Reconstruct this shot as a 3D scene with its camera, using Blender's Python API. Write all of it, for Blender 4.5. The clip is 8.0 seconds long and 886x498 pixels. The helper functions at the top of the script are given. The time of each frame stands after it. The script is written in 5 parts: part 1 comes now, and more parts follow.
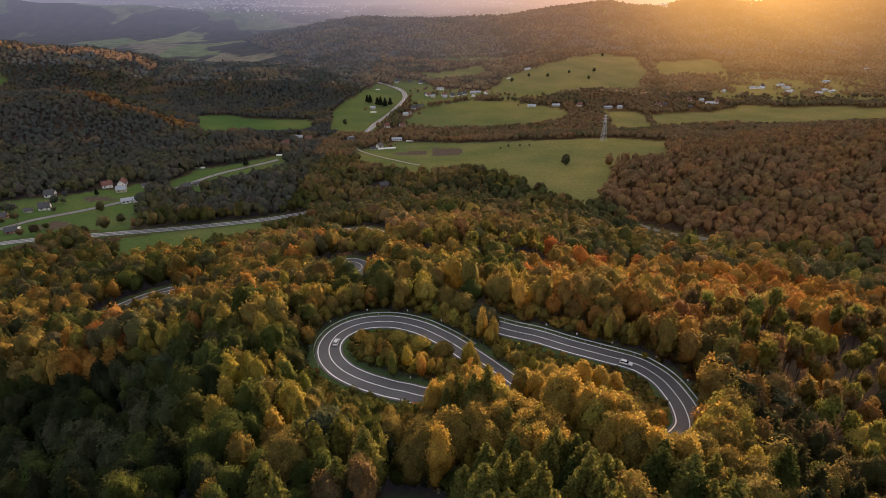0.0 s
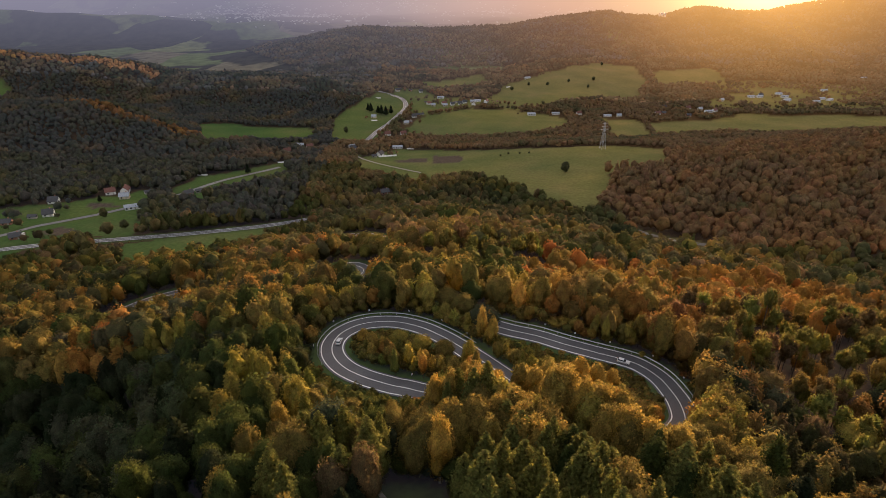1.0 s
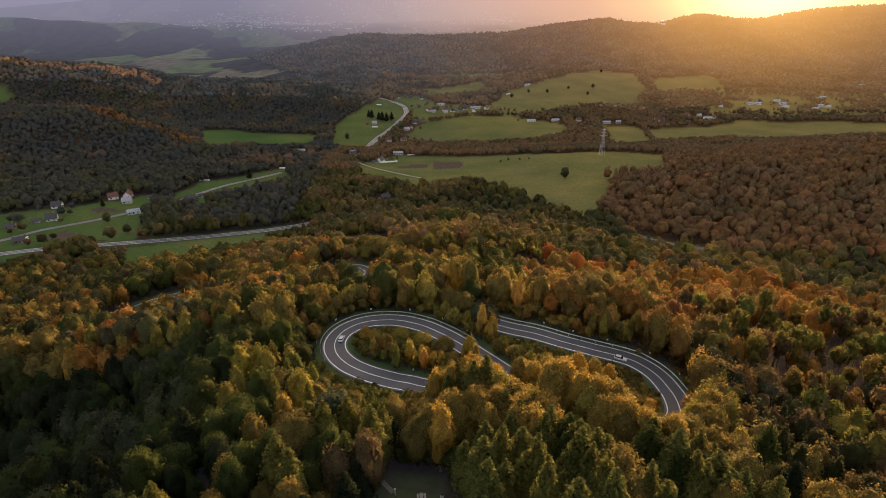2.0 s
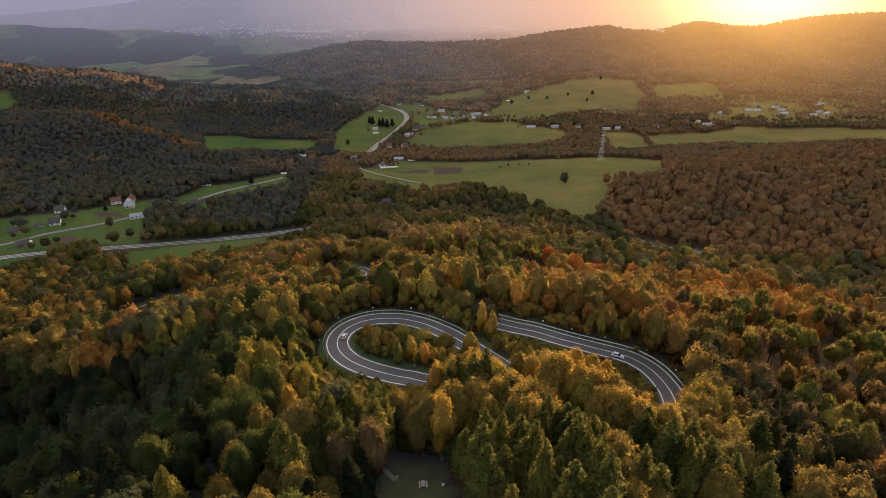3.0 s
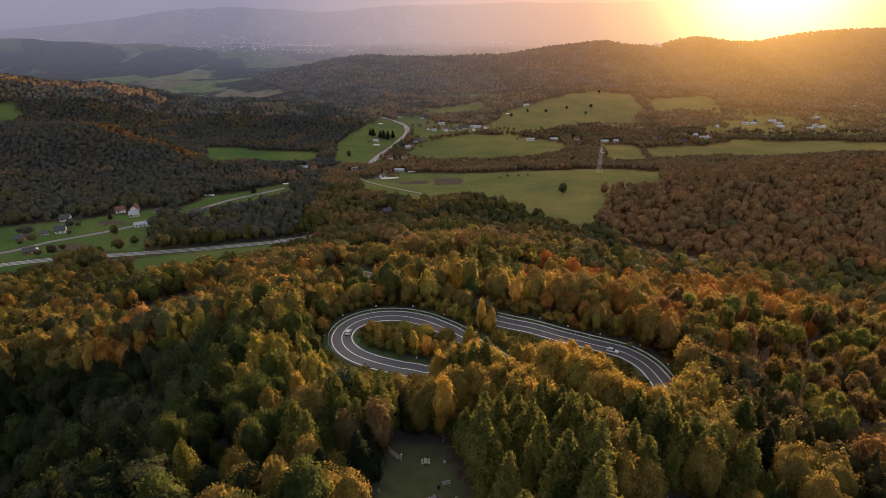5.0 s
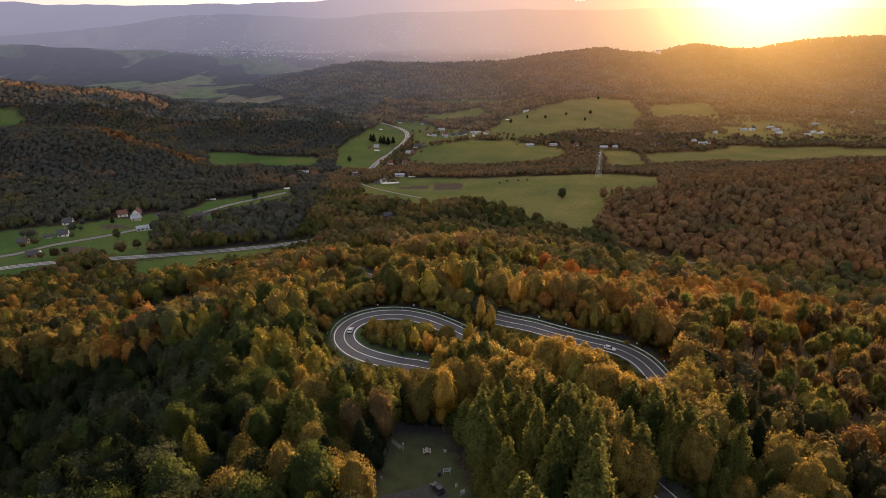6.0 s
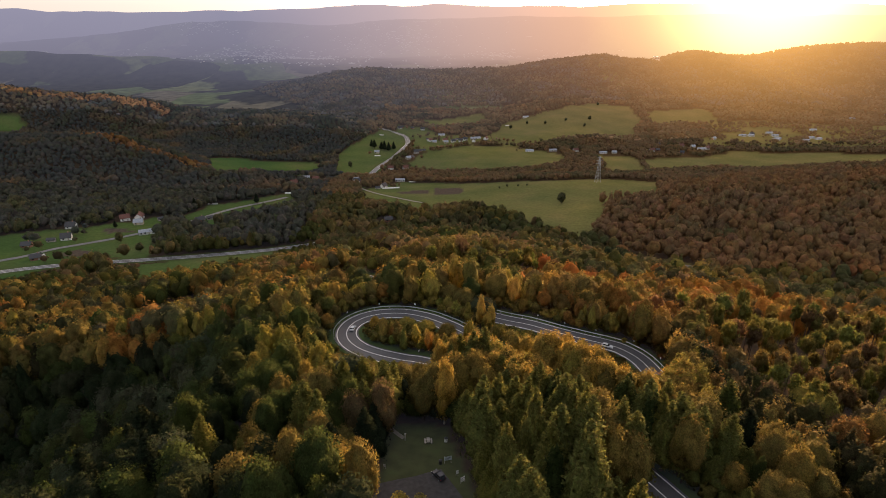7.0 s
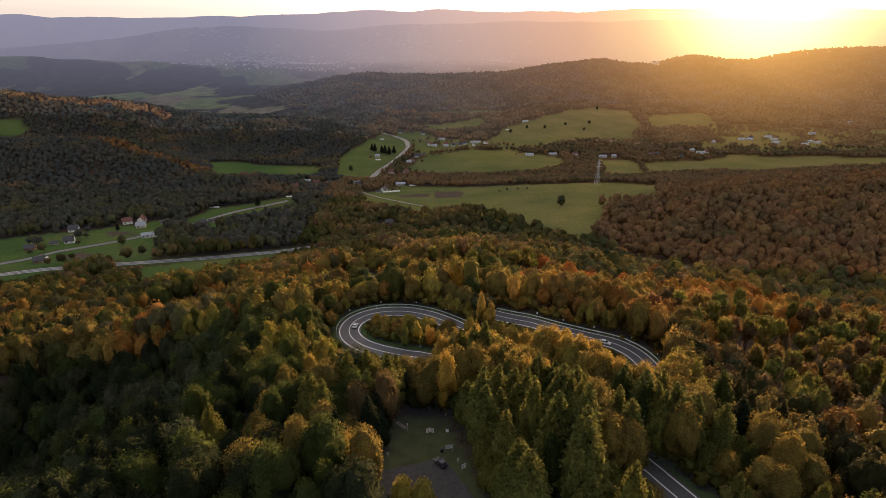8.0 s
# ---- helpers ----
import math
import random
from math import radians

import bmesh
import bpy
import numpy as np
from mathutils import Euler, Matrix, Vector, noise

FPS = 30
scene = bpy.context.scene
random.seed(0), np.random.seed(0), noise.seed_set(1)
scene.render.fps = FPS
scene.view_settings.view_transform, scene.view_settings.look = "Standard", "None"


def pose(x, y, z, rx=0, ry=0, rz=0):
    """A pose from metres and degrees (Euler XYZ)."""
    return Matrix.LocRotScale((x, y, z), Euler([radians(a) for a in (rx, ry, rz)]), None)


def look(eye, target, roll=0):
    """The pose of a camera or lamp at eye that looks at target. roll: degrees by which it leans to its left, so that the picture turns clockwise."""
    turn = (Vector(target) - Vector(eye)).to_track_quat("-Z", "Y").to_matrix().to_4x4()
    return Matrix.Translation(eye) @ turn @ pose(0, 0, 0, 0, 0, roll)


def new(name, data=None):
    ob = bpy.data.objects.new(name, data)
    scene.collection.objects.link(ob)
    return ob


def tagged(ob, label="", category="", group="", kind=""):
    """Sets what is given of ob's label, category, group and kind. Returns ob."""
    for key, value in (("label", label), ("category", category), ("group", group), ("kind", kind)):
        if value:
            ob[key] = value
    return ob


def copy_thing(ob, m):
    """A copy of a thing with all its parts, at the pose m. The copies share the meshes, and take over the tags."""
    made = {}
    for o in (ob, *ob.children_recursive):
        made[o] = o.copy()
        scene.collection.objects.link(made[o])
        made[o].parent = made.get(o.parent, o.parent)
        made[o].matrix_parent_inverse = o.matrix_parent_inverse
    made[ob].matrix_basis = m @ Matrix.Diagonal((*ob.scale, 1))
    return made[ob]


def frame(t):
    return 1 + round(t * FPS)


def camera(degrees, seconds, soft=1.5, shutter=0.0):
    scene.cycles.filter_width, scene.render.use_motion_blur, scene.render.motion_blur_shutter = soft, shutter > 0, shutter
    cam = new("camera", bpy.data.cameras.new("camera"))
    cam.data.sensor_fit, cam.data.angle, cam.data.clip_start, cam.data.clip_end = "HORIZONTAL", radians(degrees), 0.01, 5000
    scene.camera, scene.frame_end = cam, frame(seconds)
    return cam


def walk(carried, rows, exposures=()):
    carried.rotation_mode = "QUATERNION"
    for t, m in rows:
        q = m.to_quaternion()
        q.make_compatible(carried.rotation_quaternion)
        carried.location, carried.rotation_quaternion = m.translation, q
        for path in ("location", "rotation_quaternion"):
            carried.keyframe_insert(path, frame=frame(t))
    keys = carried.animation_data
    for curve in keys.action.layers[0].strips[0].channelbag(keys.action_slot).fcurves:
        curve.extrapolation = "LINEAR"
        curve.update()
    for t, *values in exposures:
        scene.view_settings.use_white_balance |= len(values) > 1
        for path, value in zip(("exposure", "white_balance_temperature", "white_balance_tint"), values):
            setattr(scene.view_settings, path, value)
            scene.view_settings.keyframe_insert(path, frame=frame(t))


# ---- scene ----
SCALE = 1.3                           # metres for each unit of the plan in which the place is drawn
cam = camera(73.0, 8.0, soft=0.6)
walk(cam, [
    (0.0, pose(0.00, 0.00, 130.00, 63.30, 0.1, 0.0)),
    (0.5, pose(-0.10, -2.67, 129.81, 63.72, 0.1, 0.01)),
    (1.0, pose(-0.18, -5.30, 129.53, 64.13, 0.1, 0.03)),
    (1.5, pose(-0.22, -7.94, 129.23, 64.48, 0.1, 0.05)),
    (3.0, pose(-0.49, -15.65, 128.23, 65.44, 0.07, 0.09)),
    (3.5, pose(-0.62, -18.23, 127.87, 65.78, 0.05, 0.10)),
    (4.0, pose(-0.74, -20.79, 127.50, 66.09, 0.02, 0.10)),
    (4.5, pose(-0.88, -23.34, 127.17, 66.41, -0.01, 0.10)),
    (6.0, pose(-1.30, -31.21, 126.30, 67.31, -0.13, 0.11)),
    (6.5, pose(-1.43, -33.92, 126.02, 67.60, -0.15, 0.12)),
    (7.0, pose(-1.52, -36.57, 125.74, 67.89, -0.15, 0.13)),
    (7.5, pose(-1.64, -39.13, 125.42, 68.13, -0.12, 0.13)),
    (8.0, pose(-1.76, -41.60, 125.11, 68.33, -0.08, 0.12)),
], exposures=[(0.0, 2.92), (1.5, 2.68), (3.0, 2.84), (3.5, 2.86), (4.5, 2.72), (6.0, 2.75), (8.0, 2.53)])

# ------------------------------------------------------------------ light
SUN_AZ, SUN_EL = 27.0, 2.3            # degrees right of +y, degrees above the horizon
sun_way = Vector((math.sin(radians(SUN_AZ)) * math.cos(radians(SUN_EL)),
                  math.cos(radians(SUN_AZ)) * math.cos(radians(SUN_EL)), math.sin(radians(SUN_EL))))
lamp = bpy.data.lights.new("sun", "SUN")
lamp.energy, lamp.angle, lamp.color = 4.3, radians(2.5), (1.0, 0.6, 0.27)
sun = new("sun", lamp)
sun.matrix_world = look(sun_way * 500, (0, 0, 0))

world = bpy.data.worlds.new("evening_sky")
scene.world = world
world.use_nodes = True
wn, wl = world.node_tree.nodes, world.node_tree.links
sky = wn.new("ShaderNodeTexSky")
sky.sky_type, sky.sun_disc = "NISHITA", False
sky.sun_elevation, sky.sun_rotation = radians(SUN_EL), radians(SUN_AZ)
sky.altitude, sky.air_density, sky.dust_density, sky.ozone_density = 500, 1.0, 1.0, 1.5
wn["Background"].inputs["Strength"].default_value = 0.15
# thin high cloud whitens the sky, and brightens it round the sun
pale = wn.new("ShaderNodeHueSaturation")
pale.inputs["Saturation"].default_value, pale.inputs["Value"].default_value = 0.45, 0.28
wl.new(sky.outputs[0], pale.inputs["Color"])
veil = wn.new("ShaderNodeMix")
veil.data_type, veil.blend_type = "RGBA", "ADD"
veil.inputs[0].default_value, veil.inputs[7].default_value = 1.0, (0.55, 0.52, 0.53, 1)
wl.new(pale.outputs[0], veil.inputs[6])
coords, toward, narrow, tint = wn.new("ShaderNodeTexCoord"), wn.new("ShaderNodeVectorMath"), wn.new("ShaderNodeMath"), wn.new("ShaderNodeMix")
toward.operation, narrow.operation = "DOT_PRODUCT", "POWER"
toward.inputs[1].default_value, narrow.inputs[1].default_value, narrow.use_clamp = sun_way, 55.0, True
wl.new(coords.outputs["Generated"], toward.inputs[0])
wl.new(toward.outputs["Value"], narrow.inputs[0])
tint.data_type, tint.blend_type = "RGBA", "ADD"
tint.inputs[7].default_value = (9.0, 6.2, 3.0, 1)
wl.new(narrow.outputs[0], tint.inputs[0])
wl.new(veil.outputs[2], tint.inputs[6])
# the wide warm part of the sunset
wide, warm = wn.new("ShaderNodeMath"), wn.new("ShaderNodeMix")
wide.operation, wide.use_clamp, wide.inputs[1].default_value = "POWER", True, 9.0
wl.new(toward.outputs["Value"], wide.inputs[0])
warm.data_type, warm.blend_type, warm.inputs[7].default_value = "RGBA", "ADD", (3.7, 1.7, 0.7, 1)
wl.new(wide.outputs[0], warm.inputs[0])
wl.new(tint.outputs[2], warm.inputs[6])
# pale band above the horizon
upward, level, band, pale_band = wn.new("ShaderNodeVectorMath"), wn.new("ShaderNodeMath"), wn.new("ShaderNodeMath"), wn.new("ShaderNodeMix")
upward.operation, upward.inputs[1].default_value = "DOT_PRODUCT", (0, 0, 1)
wl.new(coords.outputs["Generated"], upward.inputs[0])
level.operation, level.inputs[0].default_value, level.use_clamp = "SUBTRACT", 1.0, True
wl.new(upward.outputs["Value"], level.inputs[1])
band.operation, band.inputs[1].default_value = "POWER", 12.0
wl.new(level.outputs[0], band.inputs[0])
pale_band.data_type, pale_band.blend_type, pale_band.inputs[7].default_value = "RGBA", "ADD", (0.12, 0.07, 0.02, 1)
wl.new(band.outputs[0], pale_band.inputs[0])
wl.new(warm.outputs[2], pale_band.inputs[6])
wl.new(pale_band.outputs[2], wn["Background"].inputs["Color"])


# ------------------------------------------------------------------ materials
def material(name):
    m = bpy.data.materials.new(name)
    m.use_nodes = True
    n, l = m.node_tree.nodes, m.node_tree.links
    return m, n, l, n["Principled BSDF"]


def noise_node(n, l, scale, detail=4.0, space="Object"):
    tc = n.new("ShaderNodeTexCoord")
    t = n.new("ShaderNodeTexNoise")
    t.inputs["Scale"].default_value, t.inputs["Detail"].default_value = scale, detail
    l.new(tc.outputs[space], t.inputs["Vector"])
    return t


def ramp_node(n, l, fac, stops):
    r = n.new("ShaderNodeValToRGB")
    while len(r.color_ramp.elements) < len(stops):
        r.color_ramp.elements.new(0.5)
    for e, (p, c) in zip(r.color_ramp.elements, stops):
        e.position, e.color = p, (*c, 1)
    if len(stops) > 6:
        r.color_ramp.interpolation = "B_SPLINE"
    l.new(fac, r.inputs["Fac"])
    return r


def mix_node(n, l, fac, a, b, mode="MIX"):
    m = n.new("ShaderNodeMix")
    m.data_type, m.blend_type = "RGBA", mode
    for sock, v in ((m.inputs[0], fac), (m.inputs[6], a), (m.inputs[7], b)):
        if isinstance(v, (int, float)):
            sock.default_value = v
        elif isinstance(v, tuple):
            sock.default_value = (*v, 1)
        else:
            l.new(v, sock)
    return m.outputs[2]


def bump_node(n, l, height, strength, distance, bsdf):
    b = n.new("ShaderNodeBump")
    b.inputs["Strength"].default_value, b.inputs["Distance"].default_value = strength, distance
    l.new(height, b.inputs["Height"])
    l.new(b.outputs[0], bsdf.inputs["Normal"])


def plain(name, colour, rough=0.6, metal=0.0, grain=8.0, spread=0.25):
    """A surface with slight mottling at two scales and fine relief."""
    m, n, l, b = material(name)
    fine, wide = noise_node(n, l, grain, 6), noise_node(n, l, grain * 0.12, 3)
    lo, hi = tuple(c * (1 - spread) for c in colour), tuple(min(1, c * (1 + spread)) for c in colour)
    a = ramp_node(n, l, fine.outputs["Fac"], [(0.3, lo), (0.7, hi)])
    w = ramp_node(n, l, wide.outputs["Fac"], [(0.3, (0.8, 0.8, 0.8)), (0.7, (1, 1, 1))])
    l.new(mix_node(n, l, 1.0, a.outputs[0], w.outputs[0], "MULTIPLY"), b.inputs["Base Color"])
    b.inputs["Roughness"].default_value, b.inputs["Metallic"].default_value = rough, metal
    bump_node(n, l, fine.outputs["Fac"], 0.15, 0.02, b)
    return m


def foliage_material():
    """Leaves: colour from the mesh, a shift for every tree, half of the light goes through them."""
    m, n, l, b = material("foliage")
    at = n.new("ShaderNodeAttribute")
    at.attribute_name = "tint"
    info = n.new("ShaderNodeObjectInfo")
    shift = ramp_node(n, l, info.outputs["Random"], [(0.0, (0.86, 0.92, 0.95)), (0.5, (1, 1, 1)), (1.0, (1.1, 1.04, 0.9))])
    tone = mix_node(n, l, 1.0, at.outputs["Color"], shift.outputs[0], "MULTIPLY")
    mott = noise_node(n, l, 0.9, 5)
    mr = ramp_node(n, l, mott.outputs["Fac"], [(0.3, (0.8, 0.83, 0.8)), (0.7, (1.1, 1.07, 1.0))])
    tone = mix_node(n, l, 1.0, tone, mr.outputs[0], "MULTIPLY")
    leafy = noise_node(n, l, 4.0, 3)
    lr = ramp_node(n, l, leafy.outputs["Fac"], [(0.36, (0.66, 0.68, 0.68)), (0.64, (1.2, 1.18, 1.15))])
    tone = mix_node(n, l, 1.0, tone, lr.outputs[0], "MULTIPLY")
    bump_node(n, l, leafy.outputs["Fac"], 0.7, 0.5, b)
    l.new(tone, b.inputs["Base Color"])
    b.inputs["Roughness"].default_value = 0.9
    b.inputs["Specular IOR Level"].default_value = 0.03
    tr = n.new("ShaderNodeBsdfTranslucent")
    l.new(tone, tr.inputs["Color"])
    mx = n.new("ShaderNodeMixShader")
    mx.inputs[0].default_value = 0.48
    l.new(b.outputs[0], mx.inputs[1])
    l.new(tr.outputs[0], mx.inputs[2])
    l.new(mx.outputs[0], n["Material Output"].inputs["Surface"])
    return m


HAZE_GLOW = 0.82


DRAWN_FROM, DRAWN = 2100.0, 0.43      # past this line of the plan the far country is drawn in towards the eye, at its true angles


def plan_place(n, l):
    """The shaded point, in units of the plan."""
    geo, k = n.new("ShaderNodeNewGeometry"), n.new("ShaderNodeVectorMath")
    k.operation, k.inputs["Scale"].default_value = "SCALE", 1 / SCALE
    l.new(geo.outputs["Position"], k.inputs[0])
    return k.outputs[0]


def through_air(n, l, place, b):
    """Haze painted into a far surface as emission, for kilometres of lit evening air."""
    # share of painted haze grows with the distance
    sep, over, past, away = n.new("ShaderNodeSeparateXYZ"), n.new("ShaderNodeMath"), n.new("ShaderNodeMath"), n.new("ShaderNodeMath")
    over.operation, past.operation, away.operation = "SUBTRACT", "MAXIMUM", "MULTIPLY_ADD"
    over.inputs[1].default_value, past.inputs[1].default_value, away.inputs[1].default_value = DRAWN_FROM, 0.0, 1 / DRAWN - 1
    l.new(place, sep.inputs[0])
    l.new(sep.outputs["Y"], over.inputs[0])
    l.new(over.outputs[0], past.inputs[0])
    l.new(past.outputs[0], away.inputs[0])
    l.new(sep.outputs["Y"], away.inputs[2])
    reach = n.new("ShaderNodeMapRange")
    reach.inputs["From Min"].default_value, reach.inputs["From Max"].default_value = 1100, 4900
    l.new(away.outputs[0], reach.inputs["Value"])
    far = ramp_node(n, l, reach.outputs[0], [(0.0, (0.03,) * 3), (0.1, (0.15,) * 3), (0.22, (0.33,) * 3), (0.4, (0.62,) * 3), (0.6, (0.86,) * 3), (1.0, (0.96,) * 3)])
    # haze colour is brighter and warmer towards the sun
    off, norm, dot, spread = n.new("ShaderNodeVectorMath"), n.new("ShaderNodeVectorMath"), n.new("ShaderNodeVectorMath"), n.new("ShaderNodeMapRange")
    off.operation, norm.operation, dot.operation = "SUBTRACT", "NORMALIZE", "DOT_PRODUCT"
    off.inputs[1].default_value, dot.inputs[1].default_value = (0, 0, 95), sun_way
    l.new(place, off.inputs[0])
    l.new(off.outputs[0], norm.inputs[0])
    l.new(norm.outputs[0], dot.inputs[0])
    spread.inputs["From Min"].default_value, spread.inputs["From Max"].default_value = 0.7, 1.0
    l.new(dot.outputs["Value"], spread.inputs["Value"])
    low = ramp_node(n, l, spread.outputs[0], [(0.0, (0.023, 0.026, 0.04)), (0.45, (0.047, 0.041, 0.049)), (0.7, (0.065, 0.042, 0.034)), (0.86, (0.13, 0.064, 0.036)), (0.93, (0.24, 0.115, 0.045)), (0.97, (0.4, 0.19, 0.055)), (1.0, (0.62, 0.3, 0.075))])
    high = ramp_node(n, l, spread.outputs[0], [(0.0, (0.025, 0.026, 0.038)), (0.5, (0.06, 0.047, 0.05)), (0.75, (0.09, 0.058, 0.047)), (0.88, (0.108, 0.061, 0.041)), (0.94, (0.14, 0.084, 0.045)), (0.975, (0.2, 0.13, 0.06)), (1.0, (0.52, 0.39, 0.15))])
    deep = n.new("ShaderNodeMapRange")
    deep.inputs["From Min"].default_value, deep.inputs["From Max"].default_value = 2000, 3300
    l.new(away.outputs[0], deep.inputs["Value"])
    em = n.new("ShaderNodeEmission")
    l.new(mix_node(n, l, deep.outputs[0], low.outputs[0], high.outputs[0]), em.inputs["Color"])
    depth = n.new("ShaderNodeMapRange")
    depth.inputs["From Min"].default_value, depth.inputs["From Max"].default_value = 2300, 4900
    depth.inputs["To Min"].default_value, depth.inputs["To Max"].default_value = HAZE_GLOW, 2.0 * HAZE_GLOW
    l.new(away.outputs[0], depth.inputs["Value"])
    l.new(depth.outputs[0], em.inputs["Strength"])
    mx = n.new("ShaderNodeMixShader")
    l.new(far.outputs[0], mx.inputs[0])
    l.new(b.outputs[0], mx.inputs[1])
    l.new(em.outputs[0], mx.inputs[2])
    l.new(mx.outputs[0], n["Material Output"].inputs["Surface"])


def ground_material():
    """Forest floor, meadow grass and ploughed soil by the land's cover."""
    m, n, l, b = material("ground_cover")
    grass, soil, dry_hazed = n.new("ShaderNodeAttribute"), n.new("ShaderNodeAttribute"), n.new("ShaderNodeAttribute")
    grass.attribute_name, soil.attribute_name, dry_hazed.attribute_name = "grass", "soil", "dry_hazed"
    n1, n2, n3 = noise_node(n, l, 0.35, 6), noise_node(n, l, 0.02, 5), noise_node(n, l, 0.006, 3)
    floor = ramp_node(n, l, n1.outputs["Fac"], [(0.3, (0.034, 0.023, 0.012)), (0.55, (0.062, 0.041, 0.02)), (0.75, (0.056, 0.052, 0.019))])
    g1 = ramp_node(n, l, n2.outputs["Fac"], [(0.3, (0.05, 0.096, 0.025)), (0.5, (0.066, 0.116, 0.031)), (0.72, (0.092, 0.12, 0.041))])
    # drier grass, lightened and warmed for the haze over the right-hand fields
    g0 = ramp_node(n, l, n2.outputs["Fac"], [(0.3, (0.125, 0.134, 0.048)), (0.5, (0.158, 0.154, 0.058)), (0.72, (0.2, 0.172, 0.074))])
    g2 = ramp_node(n, l, n3.outputs["Fac"], [(0.35, (0.75, 0.8, 0.8)), (0.65, (1.1, 1.0, 0.85))])
    g3 = ramp_node(n, l, n1.outputs["Fac"], [(0.3, (0.8, 0.8, 0.8)), (0.7, (1.1, 1.1, 1.1))])
    g = mix_node(n, l, 1.0, mix_node(n, l, 1.0, mix_node(n, l, dry_hazed.outputs["Fac"], g1.outputs[0], g0.outputs[0]), g2.outputs[0], "MULTIPLY"), g3.outputs[0], "MULTIPLY")
    s = ramp_node(n, l, n1.outputs["Fac"], [(0.3, (0.06, 0.046, 0.035)), (0.7, (0.095, 0.073, 0.054))])
    c = mix_node(n, l, grass.outputs["Fac"], floor.outputs[0], g)
    c = mix_node(n, l, soil.outputs["Fac"], c, s.outputs[0])
    l.new(c, b.inputs["Base Color"])
    b.inputs["Roughness"].default_value = 0.95
    b.inputs["Specular IOR Level"].default_value = 0.0
    bump_node(n, l, n1.outputs["Fac"], 0.5, 0.4, b)
    # haze is added to the ground as emission too, thickening with distance
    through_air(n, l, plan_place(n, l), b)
    return m


def distance_material(name, woods, town=False):
    """The far country: woods and fields, with kilometres of lit air mixed in as emission."""
    m, n, l, b = material(name)
    place = plan_place(n, l)
    n1, n2 = noise_node(n, l, 0.0045, 7), noise_node(n, l, 0.03, 4)
    # a patchwork of fields between woods
    cells, tcell, pick = n.new("ShaderNodeTexVoronoi"), n.new("ShaderNodeMapping"), n.new("ShaderNodeSeparateColor")
    tcell.inputs["Scale"].default_value = (0.006, 0.0035, 0.0)
    l.new(place, tcell.inputs["Vector"])
    cells.inputs["Scale"].default_value = 1.0
    l.new(tcell.outputs[0], cells.inputs["Vector"])
    l.new(cells.outputs["Color"], pick.inputs["Color"])
    fields = ramp_node(n, l, pick.outputs[0], [(0.0, (0.04, 0.04, 0.03)), (0.42, (0.05, 0.048, 0.034)), (0.5, (0.115, 0.145, 0.06)), (0.75, (0.155, 0.17, 0.08)), (0.85, (0.15, 0.135, 0.09))])
    fields.color_ramp.interpolation = "CONSTANT"
    woods_c = ramp_node(n, l, n1.outputs["Fac"], [(0.49, (0.0,) * 3), (0.53, (1.0,) * 3)])
    land_c = mix_node(n, l, woods_c.outputs[0], (0.042, 0.04, 0.03), fields.outputs[0])
    mott = ramp_node(n, l, n2.outputs["Fac"], [(0.3, (0.6, 0.6, 0.6)), (0.7, (1.2, 1.2, 1.2))])
    cover = land_c
    if woods:
        at = n.new("ShaderNodeAttribute")
        at.attribute_name = "tint"
        cover = at.outputs["Color"]
    if town:
        cover = (0.75, 0.74, 0.72)
    l.new(mix_node(n, l, 1.0, cover, mott.outputs[0], "MULTIPLY"), b.inputs["Base Color"])
    b.inputs["Roughness"].default_value = 1.0
    b.inputs["Specular IOR Level"].default_value = 0.0
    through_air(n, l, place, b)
    return m


def asphalt_material(name, k):
    m, n, l, b = material(name)
    f, w = noise_node(n, l, 6.0, 8), noise_node(n, l, 0.15, 4)
    a = ramp_node(n, l, f.outputs["Fac"], [(0.3, (0.055 * k, 0.054 * k, 0.06 * k)), (0.7, (0.09 * k, 0.088 * k, 0.095 * k))])
    s = ramp_node(n, l, w.outputs["Fac"], [(0.3, (0.75, 0.75, 0.76)), (0.7, (1.05, 1.05, 1.05))])
    l.new(mix_node(n, l, 1.0, a.outputs[0], s.outputs[0], "MULTIPLY"), b.inputs["Base Color"])
    b.inputs["Roughness"].default_value = 0.62
    bump_node(n, l, f.outputs["Fac"], 0.2, 0.01, b)
    return m


FOLIAGE, GROUND, ASPHALT = foliage_material(), ground_material(), asphalt_material("asphalt", 1.15)
PALE_ASPHALT = asphalt_material("sun_bleached_asphalt", 1.7)
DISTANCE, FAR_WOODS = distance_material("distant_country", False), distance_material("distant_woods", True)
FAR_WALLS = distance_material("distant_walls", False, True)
BARK = plain("bark", (0.075, 0.052, 0.036), 0.9, grain=5)
PALE_BARK = plain("birch_bark", (0.42, 0.39, 0.34), 0.8, grain=3, spread=0.4)
PAINT = plain("road_paint", (0.82, 0.82, 0.81), 0.5, grain=2, spread=0.1)
STEEL = plain("galvanised_steel", (0.6, 0.61, 0.64), 0.5, 0.35)
WHITE = plain("white_plaster", (0.8, 0.79, 0.77), 0.8)
CREAM = plain("cream_plaster", (0.55, 0.48, 0.36), 0.8)
BRICK = plain("red_brick_wall", (0.3, 0.15, 0.1), 0.85)
DARK_TILE = plain("dark_roof_tile", (0.055, 0.055, 0.062), 0.7, grain=3)
RED_TILE = plain("red_roof_tile", (0.15, 0.06, 0.045), 0.75, grain=3)
GREY_SHEET = plain("grey_sheet_roof", (0.33, 0.36, 0.41), 0.4, 0.5, grain=2)
GLASS = plain("window_glass", (0.03, 0.035, 0.045), 0.08, grain=2)
